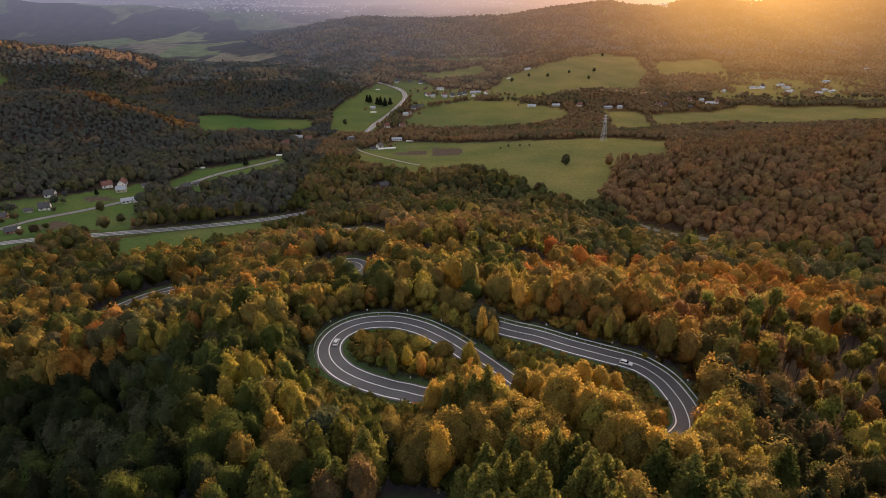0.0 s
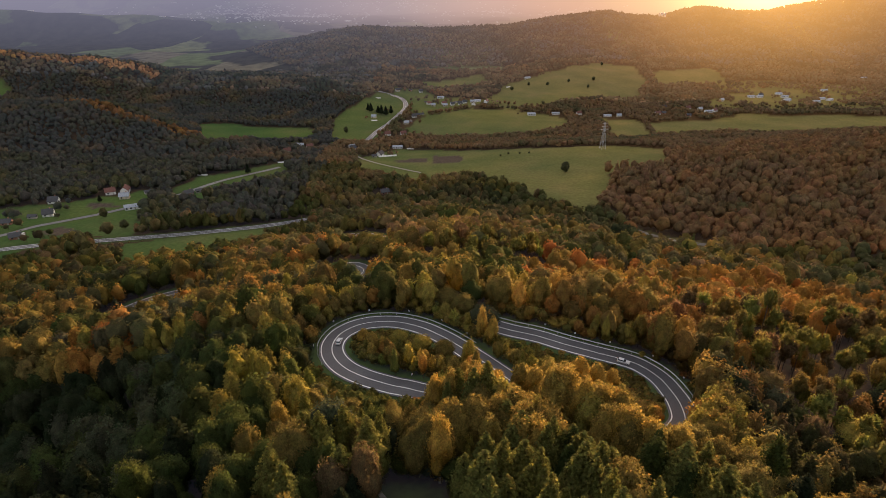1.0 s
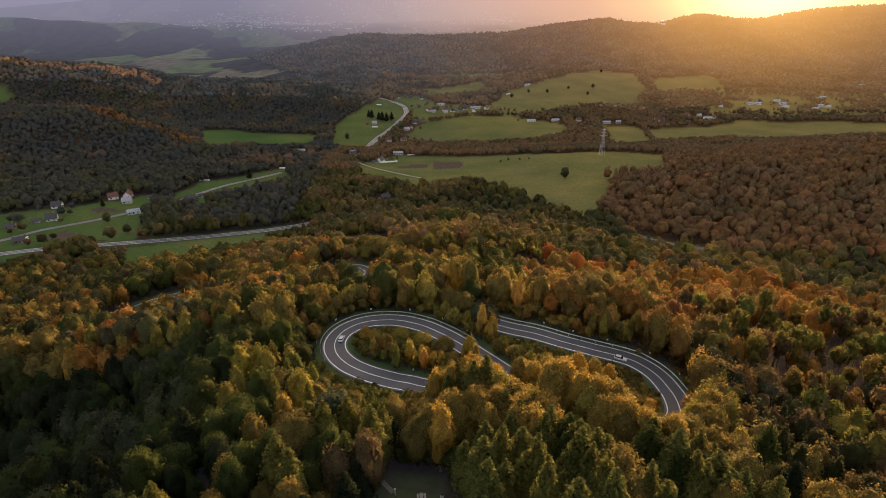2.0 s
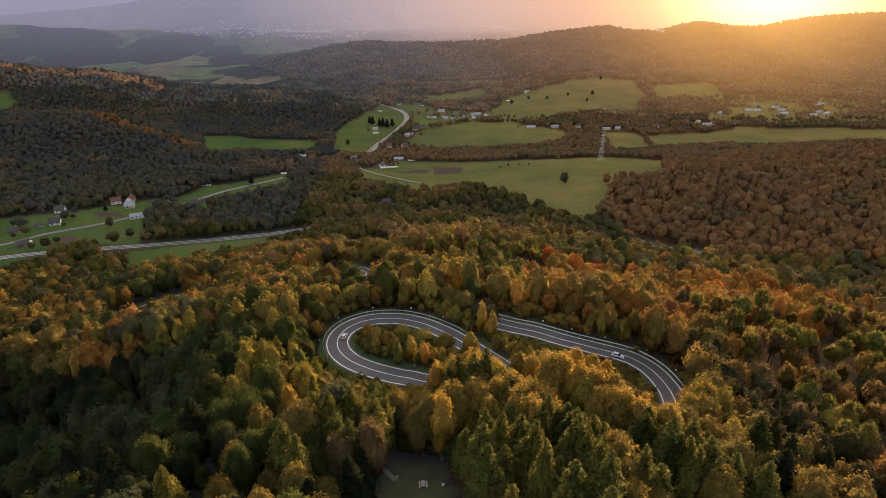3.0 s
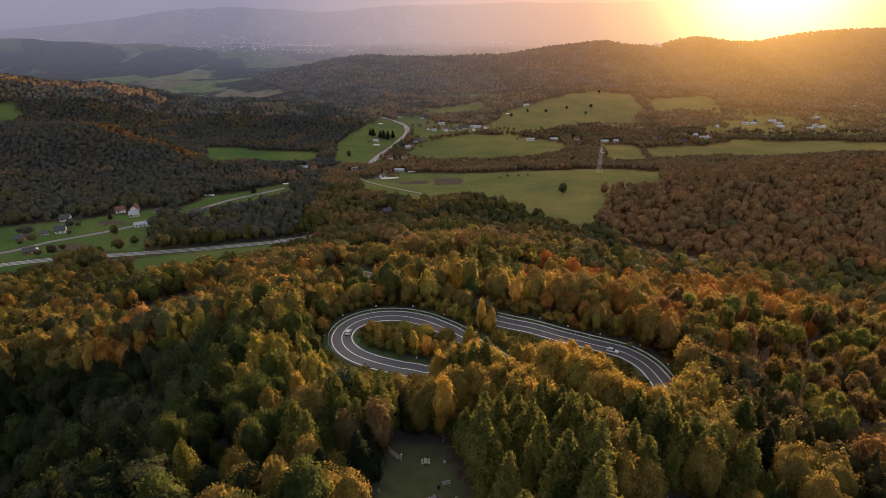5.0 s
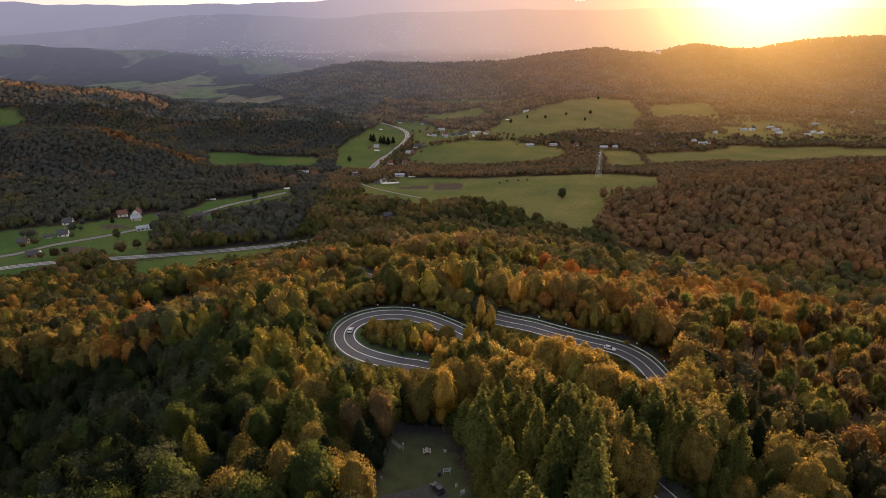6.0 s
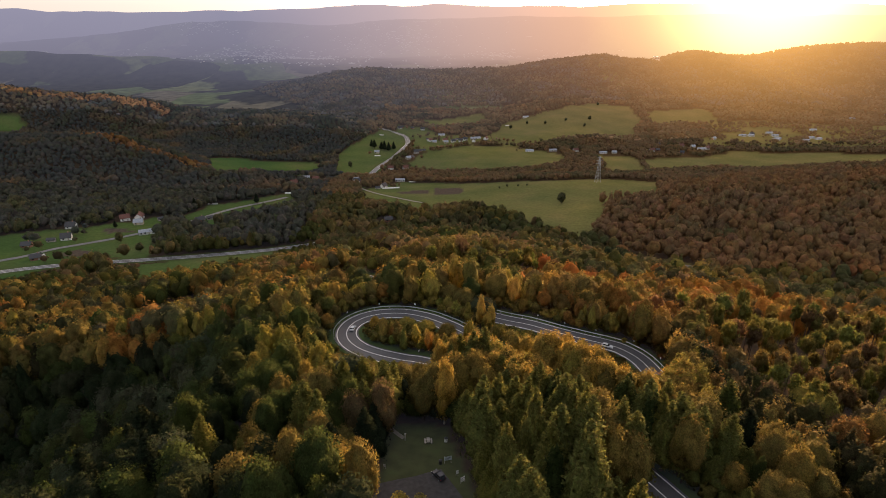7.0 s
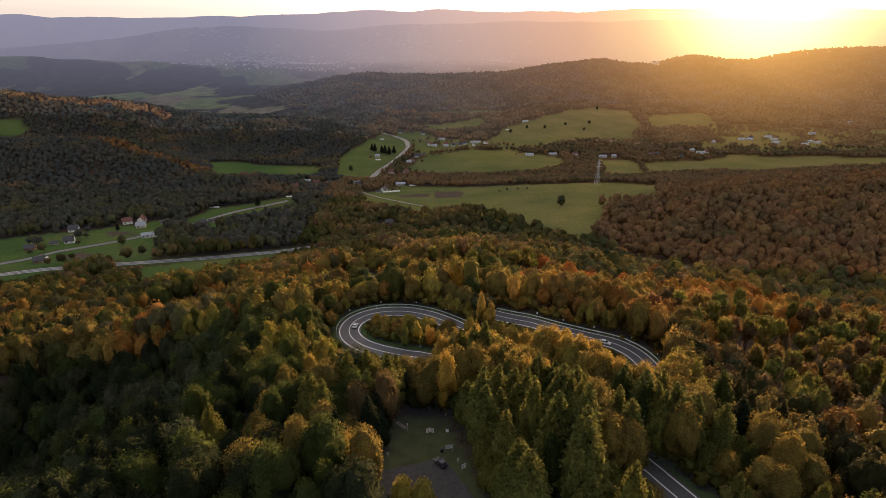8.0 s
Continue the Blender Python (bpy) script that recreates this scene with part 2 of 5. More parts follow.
TIMBER = plain("weathered_timber", (0.42, 0.38, 0.33), 0.8, grain=4)
TRACK = plain("gravel_track", (0.24, 0.215, 0.18), 0.95, grain=1.5)
RUBBER = plain("rubber", (0.02, 0.02, 0.021), 0.85)
PLASTIC_BLACK = plain("black_plastic", (0.025, 0.025, 0.028), 0.5)
CAR_WHITE = plain("white_car_paint", (0.75, 0.76, 0.78), 0.22, grain=2, spread=0.04)
CAR_DARK = plain("dark_blue_car_paint", (0.025, 0.028, 0.04), 0.2, grain=2, spread=0.1)
LAMP_GLASS = plain("lamp_glass", (0.75, 0.75, 0.75), 0.12, grain=2, spread=0.05)
LAMP_RED = plain("red_lamp_glass", (0.4, 0.02, 0.015), 0.15, grain=2, spread=0.1)
BOARD = plain("sign_board", (0.5, 0.58, 0.62), 0.5, grain=2)


# ------------------------------------------------------------------ the land
def hashed(i, j, seed):
    v = np.sin(i * 127.1 + j * 311.7 + seed * 74.7) * 43758.5453
    return v - np.floor(v)


def lumps(x, y, size, seed=0):
    """Smooth value noise, -1 to 1."""
    u, v = np.asarray(x) / size, np.asarray(y) / size
    i, j = np.floor(u), np.floor(v)
    a, b = u - i, v - j
    a, b = a * a * (3 - 2 * a), b * b * (3 - 2 * b)
    return 2 * ((hashed(i, j, seed) * (1 - a) + hashed(i + 1, j, seed) * a) * (1 - b)
                + (hashed(i, j + 1, seed) * (1 - a) + hashed(i + 1, j + 1, seed) * a) * b) - 1


def hump(x, y, ax, ay, bx, by, za, zb, w):
    """A rounded ridge along a line, height za to zb, half width w."""
    dx, dy = bx - ax, by - ay
    s = np.clip(((x - ax) * dx + (y - ay) * dy) / (dx * dx + dy * dy), 0, 1)
    return (za + (zb - za) * s) * np.exp(-(np.hypot(x - ax - s * dx, y - ay - s * dy) / w) ** 2)


def spur(x, y):
    """The hill with the hairpin road, falling away to the valley."""
    p = np.interp(y, [-600, -100, 0, 45, 65, 90, 112, 130, 146, 165, 190, 220, 262, 330, 400, 460, 600, 900],
                  [90, 42, 29, 22, 19, 13, 8.5, 5.6, 4.2, -2, -12, -22, -29, -48, -72, -98, -150, -260])
    d = np.sqrt((x - 10) ** 2 + 900) - 30
    side = np.where(x < 0, 0.55 + 0.45 * np.clip((-x - 30) / 60, 0, 1), 1.35 - 0.35 * np.clip((x - 60) / 60, 0, 1))
    hollow = 0.35 * np.clip(-50 - x, 0, 70) * np.clip((140 - y) / 40, 0, 1)
    return p - 0.17 * d * np.clip((y + 40) / 120, 0.3, 1) * side - hollow


def far_crest(x, y):
    """The long wooded ridge behind the valley."""
    z = np.interp(x, [-900, -733, -655, -485, -338, -229, -85, 23, 167, 310, 505, 578, 668, 798, 898, 987, 1091, 1211, 1382, 1900],
                  [0, 0, 0, 24, 54, 63, 61, 58, 67, 89, 110, 98, 94, 120, 106, 106, 123, 142, 149, 160])
    w = 330 + 60 * lumps(x, y * 0, 210, 5)
    w = np.where(y > 1950, 420, w)
    return z * np.exp(-((y - 1950) / w) ** 2)


def land(x, y):
    v = np.interp(y, [-600, 300, 400, 460, 530, 700, 850, 1100, 1600, 2400, 5600],
                  [-70, -78, -86, -94, -98, -120, -142, -151, -155, -172, -180])
    v = v + np.maximum(hump(x, y, -480, 800, -315, 745, 60, 20, 105), hump(x, y, -480, 800, -760, 850, 60, 56, 125))
    v = v + np.interp(x, [-1400, -927, -812, -696, -615, -560, -355, -215, -165, -110], [98, 89, 74, 67, 55, 39, 29, 21, 13, 0]) * np.exp(-((y - 1225) / 150) ** 2)
    v = v + hump(x, y, 270, 490, 510, 640, 29, 18, 120) + hump(x, y, 510, 600, 760, 400, 18, 40, 150)
    v = v + hump(x, y, 150, 700, 420, 760, 12, 10, 110)
    v = v + hump(x, y, 300, 1430, 560, 1500, 26, 12, 150)
    v = v + far_crest(x, y)
    near = 0.5 * (v + spur(x, y) + np.sqrt((v - spur(x, y)) ** 2 + 64))
    r = np.clip((y - 250) / 500, 0, 1)
    return near + r * (4 * lumps(x, y, 130, 1) + 2 * lumps(x, y, 47, 2)) * np.clip((np.abs(y - 760) - 60) / 300, 0.15, 1)


def far_land(x, y):
    """The plain with the town and the blue hills that close it."""
    z = land(x, y)
    d = np.interp(x, [-2900, -1938, -1695, -1433, -1131, -824, -680], [95, 82, 69, 55, 41, 23, 0])
    z = z + d * np.exp(-((y - 2700) / 280) ** 2)
    a = np.interp(x, [-4200, -2700, -2217, -1878, -1620, -1444, -1272, -1120, -900, -600], [20, 35, 85, 127, 152, 152, 118, 84, 35, 0])
    z = z + a * np.exp(-((y - 4100) / 300) ** 2)
    c = np.interp(x, [-1500, -1082, -550, -212, 274, 796, 1542, 2285, 4000], [0, 95, 168, 186, 197, 204, 212, 222, 230])
    z = z + c * np.exp(-((y - 4250) / 330) ** 2)
    b = np.interp(x, [-4500, -3400, -2900, -2115, -1460, -1025, -376, -72, 361, 922, 1784, 2643, 3400, 4800],
                  [240, 234, 222, 226, 242, 262, 258, 282, 266, 274, 294, 306, 294, 300])
    return z + b * np.exp(-((y - 4950) / 330) ** 2) + np.clip((y - 2200) / 500, 0, 1) * (10 * lumps(x, y, 260, 9) + 26 * np.clip(lumps(x * 0.6, y, 330, 12), 0, 1) * np.clip((-150 - x) / 300, 0, 1))


def drawn_in(x, y, z):
    """Places of the far country, drawn in along the line of sight."""
    k = (np.minimum(y, DRAWN_FROM) + np.maximum(y - DRAWN_FROM, 0) * DRAWN + 16) / (y + 16)
    return (x + 0.7) * k - 0.7, (y + 16) * k - 16, (z - 98) * k + 98


# ------------------------------------------------------------------ road lines in plan
def spline(points, step=2.0):
    """Evenly spaced points of a smooth line through the given ones."""
    p = [np.array(q, float) for q in points]
    p = [2 * p[0] - p[1]] + p + [2 * p[-1] - p[-2]]
    out = []
    for a, b, c, d in zip(p, p[1:], p[2:], p[3:]):
        t = np.linspace(0, 1, max(2, int(np.hypot(*(c - b)) / step) + 1), endpoint=False)[:, None]
        out.append(0.5 * (2 * b + (c - a) * t + (2 * a - 5 * b + 4 * c - d) * t ** 2 + (3 * b - a - 3 * c + d) * t ** 3))
    return np.vstack(out + [p[-2][None]])


def graded(line, window):
    """Heights along a road, smoothed to an even gradient."""
    z = land(line[:, 0], line[:, 1])
    k = max(1, min(window, len(z) // 2))
    zz = np.concatenate([np.full(k, z[0]), z, np.full(k, z[-1])])
    ker = np.hanning(2 * k + 3)[1:-1]
    return np.convolve(zz, ker / ker.sum(), "valid")[:len(z)]


MAIN = spline([(60, 15), (50, 29), (41, 40), (37.6, 47.5), (35.4, 53), (31.8, 62), (27, 73), (20, 86), (9.7, 98), (-6.4, 106.8), (-12.4, 109.9),
               (-18.2, 113.5), (-22, 116.6), (-25.3, 120), (-28.2, 124.2), (-30, 128.2), (-30.8, 132.6), (-30.2, 137), (-28.4, 140.6), (-25, 143.6),
               (-20.3, 145), (-13.7, 144.4), (-7.1, 141.1), (-2.2, 136.7), (2.4, 131.4), (8.5, 122.6), (14.6, 113), (21, 103), (29, 95), (38, 91),
               (47, 92.5), (53.5, 99), (56, 107), (56.3, 114), (55.5, 120), (53.2, 124.5), (49.5, 127.8), (40.3, 131.3), (33, 133.8), (25.8, 137),
               (19, 139.6), (13, 143.5), (8, 149), (3, 156)], 1.5)
UPPER = spline([(-33, 219), (-37, 226), (-36.3, 235.5), (-41.2, 242.6), (-46.5, 243), (-55, 240)], 1.6)
WEST = spline([(-150, 216), (-148, 223), (-146, 231), (-139, 240), (-128, 246)], 2)
EAST_BEND = spline([(-104, 352), (-84, 346), (-63, 335), (-46, 322), (-36, 307)], 2)
VALLEY = spline([(-420, 330), (-350, 355), (-309, 375), (-276, 386), (-236, 395), (-191, 406), (-144, 425), (-110, 445)], 4)
LANE = spline([(-380, 360), (-334, 402), (-320, 429), (-284, 470), (-272, 480)], 4)
FIELD_LANE = spline([(-262, 490), (-242, 521), (-220, 577), (-183, 637)], 4)
FARM_TRACK = spline([(-112, 730), (-98, 699), (-72, 662), (-43, 629), (-25, 612)], 4)
VILLAGE = spline([(-116, 841), (-104, 915), (-91, 970), (-81, 1023), (-73, 1089), (-72, 1140), (-79, 1190), (-95, 1217), (-119, 1234), (-145, 1240)], 5)
GULLY = spline([(127, 437), (136, 405), (149, 383), (164, 370), (180, 362)], 4)
ROADS = [(MAIN, 3.55, 18), (WEST, 3.6, 6), (EAST_BEND, 3.6, 10), (VALLEY, 3.2, 8), (LANE, 2.4, 6), (FIELD_LANE, 2.6, 6), (FARM_TRACK, 1.4, 4),
         (VILLAGE, 4.5, 6), (GULLY, 2.2, 4), (UPPER, 3.8, 12)]
ROADS = [(line, half, graded(line, win)) for line, half, win in ROADS]


def nearest_road(x, y, reach=22.0, only=None):
    """Distance to the nearest road's edge and its height there."""
    x, y = np.asarray(x, float), np.asarray(y, float)
    best, z = np.full(x.shape, 1e6), np.zeros(x.shape)
    for k, (line, half, heights) in enumerate(ROADS):
        if only is not None and k not in only:
            continue
        lo, hi = line.min(0) - reach - half, line.max(0) + reach + half
        idx = np.nonzero((x > lo[0]) & (x < hi[0]) & (y > lo[1]) & (y < hi[1]))[0]
        for part_i in np.array_split(idx, max(1, len(idx) // 4000)):
            if not len(part_i):
                continue
            d = np.hypot(x[part_i, None] - line[None, :, 0], y[part_i, None] - line[None, :, 1])
            j = d.argmin(1)
            dd = d[np.arange(len(j)), j] - half
            better = dd < best[part_i]
            best[part_i[better]], z[part_i[better]] = dd[better], heights[j[better]]
    return best, z


# the clearing with its car park
CLEAR = [(-11, 72.5), (-1, 71.5), (2.6, 57), (4.6, 48), (7.2, 38), (6.5, 31), (-13, 31), (-13.5, 52), (-12.5, 58), (-13, 64)]


def ground_z(x, y):
    x, y = np.asarray(x, float), np.asarray(y, float)
    z = np.where(y > 1800, far_land(x, y), land(x, y))
    d, rz = nearest_road(x, y)
    k = np.clip((d - 1.6) / 9.0, 0, 1)
    k = k * k * (3 - 2 * k)
    return np.where(d < 12, (rz - 0.16) * (1 - k) + z * k, z)


def inside(x, y, poly):
    hit = np.zeros(np.shape(x), bool)
    for (ax, ay), (bx, by) in zip(poly, poly[1:] + poly[:1]):
        cross = ((ay > y) != (by > y)) & (x < (bx - ax) * (y - ay) / (by - ay + 1e-9) + ax)
        hit ^= cross
    return hit


MEADOWS = [
    [(-420, 470), (-357, 486), (-301, 512), (-278, 535), (-268, 500), (-262, 470), (-240, 430), (-232, 402), (-262, 396), (-286, 388), (-300, 376), (-296, 352), (-340, 330)],
    [(-235, 392), (-143, 420), (-112, 370), (-121, 348), (-177, 340), (-205, 330)],
    [(-256, 535), (-252, 585), (-186, 660), (-160, 594), (-200, 520), (-226, 480)],
    [(-380, 940), (-341, 965), (-205, 945), (-190, 881), (-205, 835), (-245, 780), (-288, 720), (-340, 800)],
    [(-185, 1044), (-151, 1130), (-130, 1245), (-90, 1235), (-66, 1150), (-70, 1060), (-98, 900), (-104, 830), (-160, 850), (-182, 950)],
    [(-62, 930), (-42, 1019), (48, 1100), (119, 1092), (215, 1030), (205, 970), (156, 900), (40, 875), (-50, 880)],
    [(-66, 1060), (-40, 1030), (40, 1105), (85, 1165), (60, 1200), (-10, 1240), (-50, 1300), (-110, 1310), (-95, 1230), (-66, 1150)],
    [(72, 1165), (144, 1341), (274, 1400), (377, 1500), (455, 1450), (440, 1330), (385, 1200), (237, 1150), (120, 1085)],
    [(-67, 1375), (89, 1458), (105, 1360), (-25, 1300)],
    [(-107, 691), (-63, 785), (118, 720), (215, 728), (262, 680), (215, 540), (160, 545), (124, 440), (100, 450), (62, 538), (26, 560), (-36, 567), (-84, 592)],
    [(270, 1030), (331, 1008), (310, 860), (250, 810)],
    [(333, 985), (465, 1012), (545, 1062), (660, 1040), (800, 1030), (900, 1040), (880, 930), (600, 880), (456, 900), (320, 880)],
    [(480, 1095), (640, 1080), (900, 1085), (1080, 1320), (900, 1330), (650, 1390), (560, 1250)],
    [(330, 800), (390, 800), (370, 730), (320, 730)],
    [(478, 1421), (640, 1488), (634, 1338), (458, 1311)],
    [(-178, 338), (-160, 345), (-150, 330), (-172, 322)],
    [(-880, 1122), (-823, 1130), (-790, 1116), (-774, 1091), (-794, 1072), (-870, 1068)],
]
FURROWS = [[(-13, 716), (24, 702), (20, 660), (-14, 666)], [(-60, 690), (-20, 700), (-20, 668), (-55, 668)],
           [(-311, 414), (-301, 428), (-284, 418), (-291, 402)], [(-318, 487), (-299, 493), (-284, 483), (-303, 476)],
           [(-45, 880), (40, 905), (60, 880), (-40, 862)]]


# houses of the valley by kind: place and turn
HOMES = [
    [(-329, 457, 20), (-345, 491, 10), (-80, 727, 60), (-51, 1028, 10), (409, 1112, 20), (32, 1154, 0), (-48, 1281, 10), (17, 1154, 15), (41, 1163, 10), (57, 1140, 80), (-97, 1274, 20), (642, 1223, 0), (-122, 778, 30)],
    [(-309, 518, 30), (-298, 524, 100), (-85, 893, 0), (-62, 898, 20), (1, 1161, 15), (376, 1046, 0), (488, 1076, 30), (-178, 772, 20), (240, 1056, 5), (-29, 1156, 40), (-195, 721, 15), (449, 1099, 0), (82, 1157, 60), (1065, 1433, 10)],
    [(-290, 506, 15), (-191, 776, 10), (-125, 790, 40), (-116, 1058, 60), (-102, 1047, 100), (-62, 976, 30), (56, 1162, 0), (307, 1042, 0), (467, 1089, 20), (-20, 1146, 10), (537, 1162, 30), (-119, 1012, 0), (3, 1148, 10)],
    [(-236, 517, 40), (-348, 434, 10), (-316, 397, 30), (-55, 521, 20), (-45, 1040, 10), (-70, 1284, 0), (-93, 1285, 0), (388, 1052, 10), (426, 1034, 0), (-56, 985, 70)],
    [(-269, 478, 25), (-63, 792, 5), (154, 1049, 3), (199, 1059, 4), (287, 1043, 0), (617, 1211, 5), (636, 1215, 15), (687, 1216, 0), (750, 1196, 8), (761, 1187, 20), (795, 1267, 0), (65, 1168, 10), (-6, 1219, 5), (969, 1412, 4), (680, 1191, 10), (475, 1070, 0), (686, 1238, 3), (672, 1182, 0), (155, 1047, 3), (727, 1172, 5), (187, 1366, 24)],
    [(-338, 450, 10), (-275, 520, 40), (-164, 805, 10), (-201, 790, 60), (-86, 714, 10), (-38, 1049, 20), (-229, 524, 30), (-34, 1168, 0), (24, 1170, 50)],
]


def near_home(x, y):
    m = np.zeros(np.shape(x), bool)
    for hx, hy, _ in (q for group in HOMES for q in group):
        m |= (np.abs(x - hx) < 10) & (y - hy < 9) & (y - hy > (-26 if hy < 950 else -44))
    return m


def in_meadow(x, y):
    m = np.zeros(np.shape(x), bool)
    # field edges waver
    x, y = x + 5 * lumps(x, y, 31, 81) + 2.5 * lumps(x, y, 11, 82), y + 9 * lumps(x, y, 37, 83) + 4 * lumps(x, y, 13, 84)
    for p in MEADOWS:
        m |= inside(x, y, p)
    return m


def sheet(name, ys, cols, height, mat, cover=True):
    us = np.linspace(-1, 1, cols)
    us = 0.6 * us + 0.4 * us ** 3
    yy = np.repeat(ys, cols)
    half = 300 + 0.9 * np.clip(yy, 0, None)
    xx = np.tile(us, len(ys)) * half
    zz = height(xx, yy)
    if not cover:
        xx, yy, zz = drawn_in(xx, yy, zz)
    me = bpy.data.meshes.new(name)
    r, c = len(ys), cols
    i = (np.arange(r - 1)[:, None] * c + np.arange(c - 1)[None, :]).ravel()
    quads = np.stack([i, i + 1, i + c + 1, i + c], 1)
    fill_mesh(me, np.stack([xx, yy, zz], 1), quads)
    me.materials.append(mat)
    if cover:
        d, _ = nearest_road(xx, yy)
        g = in_meadow(xx, yy).astype(np.float32)
        verge = (d < 3.2) & (d > -1)
        # clearing mixed half with dark floor colour, standing in for the trees' shade
        g = np.where(verge, 0.8, np.where(inside(xx, yy, CLEAR), 0.5, g))
        s = np.zeros(len(xx), np.float32)
        for p in FURROWS:
            s[inside(xx, yy, p)] = 1
        # rightward ramp to the drier grass colour that has haze put into it
        dry_hazed = np.interp(xx, [-260, -120, 60, 300], [0.0, 0.35, 0.75, 1.0]) * np.clip((yy - 250) / 120, 0, 1)
        for key, values in (("grass", g), ("soil", s), ("dry_hazed", dry_hazed)):
            a = me.attributes.new(key, "FLOAT", "POINT")
            a.data.foreach_set("value", np.asarray(values, np.float32))
    me.shade_smooth()
    return new(name, me)


def fill_mesh(me, verts, faces):
    """Vertices and equal-sided faces from arrays."""
    n = faces.shape[1]
    me.vertices.add(len(verts))
    me.vertices.foreach_set("co", np.ascontiguousarray(verts, np.float32).ravel())
    me.loops.add(faces.size)
    me.loops.foreach_set("vertex_index", np.ascontiguousarray(faces, np.int32).ravel())
    me.polygons.add(len(faces))
    me.polygons.foreach_set("loop_start", np.arange(0, faces.size, n, dtype=np.int32))
    me.update(calc_edges=True)
    me.validate()


rows_y = list(np.arange(-700, 30, 25)) + list(np.arange(30, 270, 1.6))
gap = 1.7
while rows_y[-1] < 1490:
    rows_y.append(rows_y[-1] + gap)
    gap *= 1.019
rows_y[-1] = 1500
ground = tagged(sheet("ground", np.array(rows_y), 340, ground_z, GROUND),
                "wooded hills and green valley meadows of one rolling landscape", "ground", kind="structure")
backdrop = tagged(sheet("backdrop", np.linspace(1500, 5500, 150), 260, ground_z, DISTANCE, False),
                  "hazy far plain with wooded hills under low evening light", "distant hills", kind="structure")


def sideways_of(line):
    t = np.gradient(line, axis=0)
    t /= np.hypot(t[:, 0], t[:, 1])[:, None]
    return np.stack([-t[:, 1], t[:, 0]], 1)


# ------------------------------------------------------------------ roads and markings
def ribbon(name, line, heights, left, right, lift, mat, parent=None, dashes=None):
    """A strip along a line between two offsets from it."""
    t = np.gradient(line, axis=0)
    t /= np.hypot(t[:, 0], t[:, 1])[:, None]
    nrm = np.stack([-t[:, 1], t[:, 0]], 1)
    a, b = line + nrm * left, line + nrm * right
    n = len(line)
    v = np.vstack([np.column_stack([a, heights + lift]), np.column_stack([b, heights + lift])])
    i = np.arange(n - 1)
    if dashes:
        i = i[(i % dashes[1]) < dashes[0]]
    me = bpy.data.meshes.new(name)
    fill_mesh(me, v, np.stack([i + n, i + n + 1, i + 1, i], 1))
    me.materials.append(mat)
    ob = new(name, me)
    ob.parent = parent
    return ob


def marked_road(k, label, lines=True):
    line, half, z = ROADS[k]
    r = tagged(ribbon("road", line, z, half, -half, 0.0, ASPHALT if k in (0, 1, 2, 9) else PALE_ASPHALT), label, "road", kind="structure")
    if lines:
        for off in (half - 0.72, -half + 0.57):
            ribbon("edge_line", line, z, off + 0.2, off - 0.08, 0.03, PAINT, r)
        ribbon("centre_line", line, z, 0.12, -0.12, 0.03, PAINT, r)
    return r


marked_road(0, "grey asphalt hairpin road with white edge and centre lines")
marked_road(1, "grey asphalt road with white lines among trees")
marked_road(2, "grey asphalt road bend with white lines in forest")
marked_road(3, "pale grey valley road with white edge lines beside meadows")
marked_road(9, "grey asphalt hairpin bend with white lines between trees")
marked_road(7, "pale grey village road curving past green meadow")
for k, lab in ((4, "narrow grey lane between green valley meadows"), (5, "narrow grey lane beside a valley meadow")):
    marked_road(k, lab, False)
for k, lab in ((6, "pale gravel farm track across a field"), (8, "pale gravel forest track in a wooded gully")):
    line, half, z = ROADS[k]
    tagged(ribbon("track", line, z, half, -half, 0.05, TRACK), lab, "track", kind="structure")


# ------------------------------------------------------------------ parts helper
def part(name, bm, mat, parent, label=""):
    me = bpy.data.meshes.new(name)
    bm.to_mesh(me)
    bm.free()
    me.materials.append(mat)
    ob = new(name, me)
    ob.parent = parent
    return tagged(ob, label)


def box(bm, x0, x1, y0, y1, z0, z1, bevel=0.0):
    m = Matrix.Translation(((x0 + x1) / 2, (y0 + y1) / 2, (z0 + z1) / 2)) @ Matrix.Diagonal((x1 - x0, y1 - y0, z1 - z0, 1))
    made = bmesh.ops.create_cube(bm, size=1, matrix=m)
    if bevel:
        edges = list({e for v in made["verts"] for e in v.link_edges})
        bmesh.ops.bevel(bm, geom=edges, offset=bevel, segments=2, affect="EDGES")
    return bm


def tube(bm, a, b, r0, r1, sides=6):
    a, b = Vector(a), Vector(b)
    q = (b - a).to_track_quat("Z", "Y").to_matrix().to_4x4()
    bmesh.ops.create_cone(bm, cap_ends=True, segments=sides, radius1=r0, radius2=r1, depth=(b - a).length,
                          matrix=Matrix.Translation((a + b) / 2) @ q)
    return bm


# ------------------------------------------------------------------ trees
PALETTE = {
    "dark": (0.027, 0.037, 0.022), "green": (0.056, 0.074, 0.025), "olive": (0.18, 0.142, 0.048), "lime": (0.286, 0.241, 0.0616),
    "gold": (0.385, 0.27, 0.075), "amber": (0.338, 0.177, 0.05), "orange": (0.336, 0.126, 0.036), "rust": (0.188, 0.0938, 0.0375),
    "brown": (0.144, 0.103, 0.0552), "larch": (0.16, 0.162, 0.05), "grey": (0.066, 0.078, 0.052),
    # umber, russet, slate: far-wood tints with the haze over them mixed in
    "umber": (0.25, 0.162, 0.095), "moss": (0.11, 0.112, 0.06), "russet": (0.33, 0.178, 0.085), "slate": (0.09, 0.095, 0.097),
}
rng = np.random.default_rng(7)


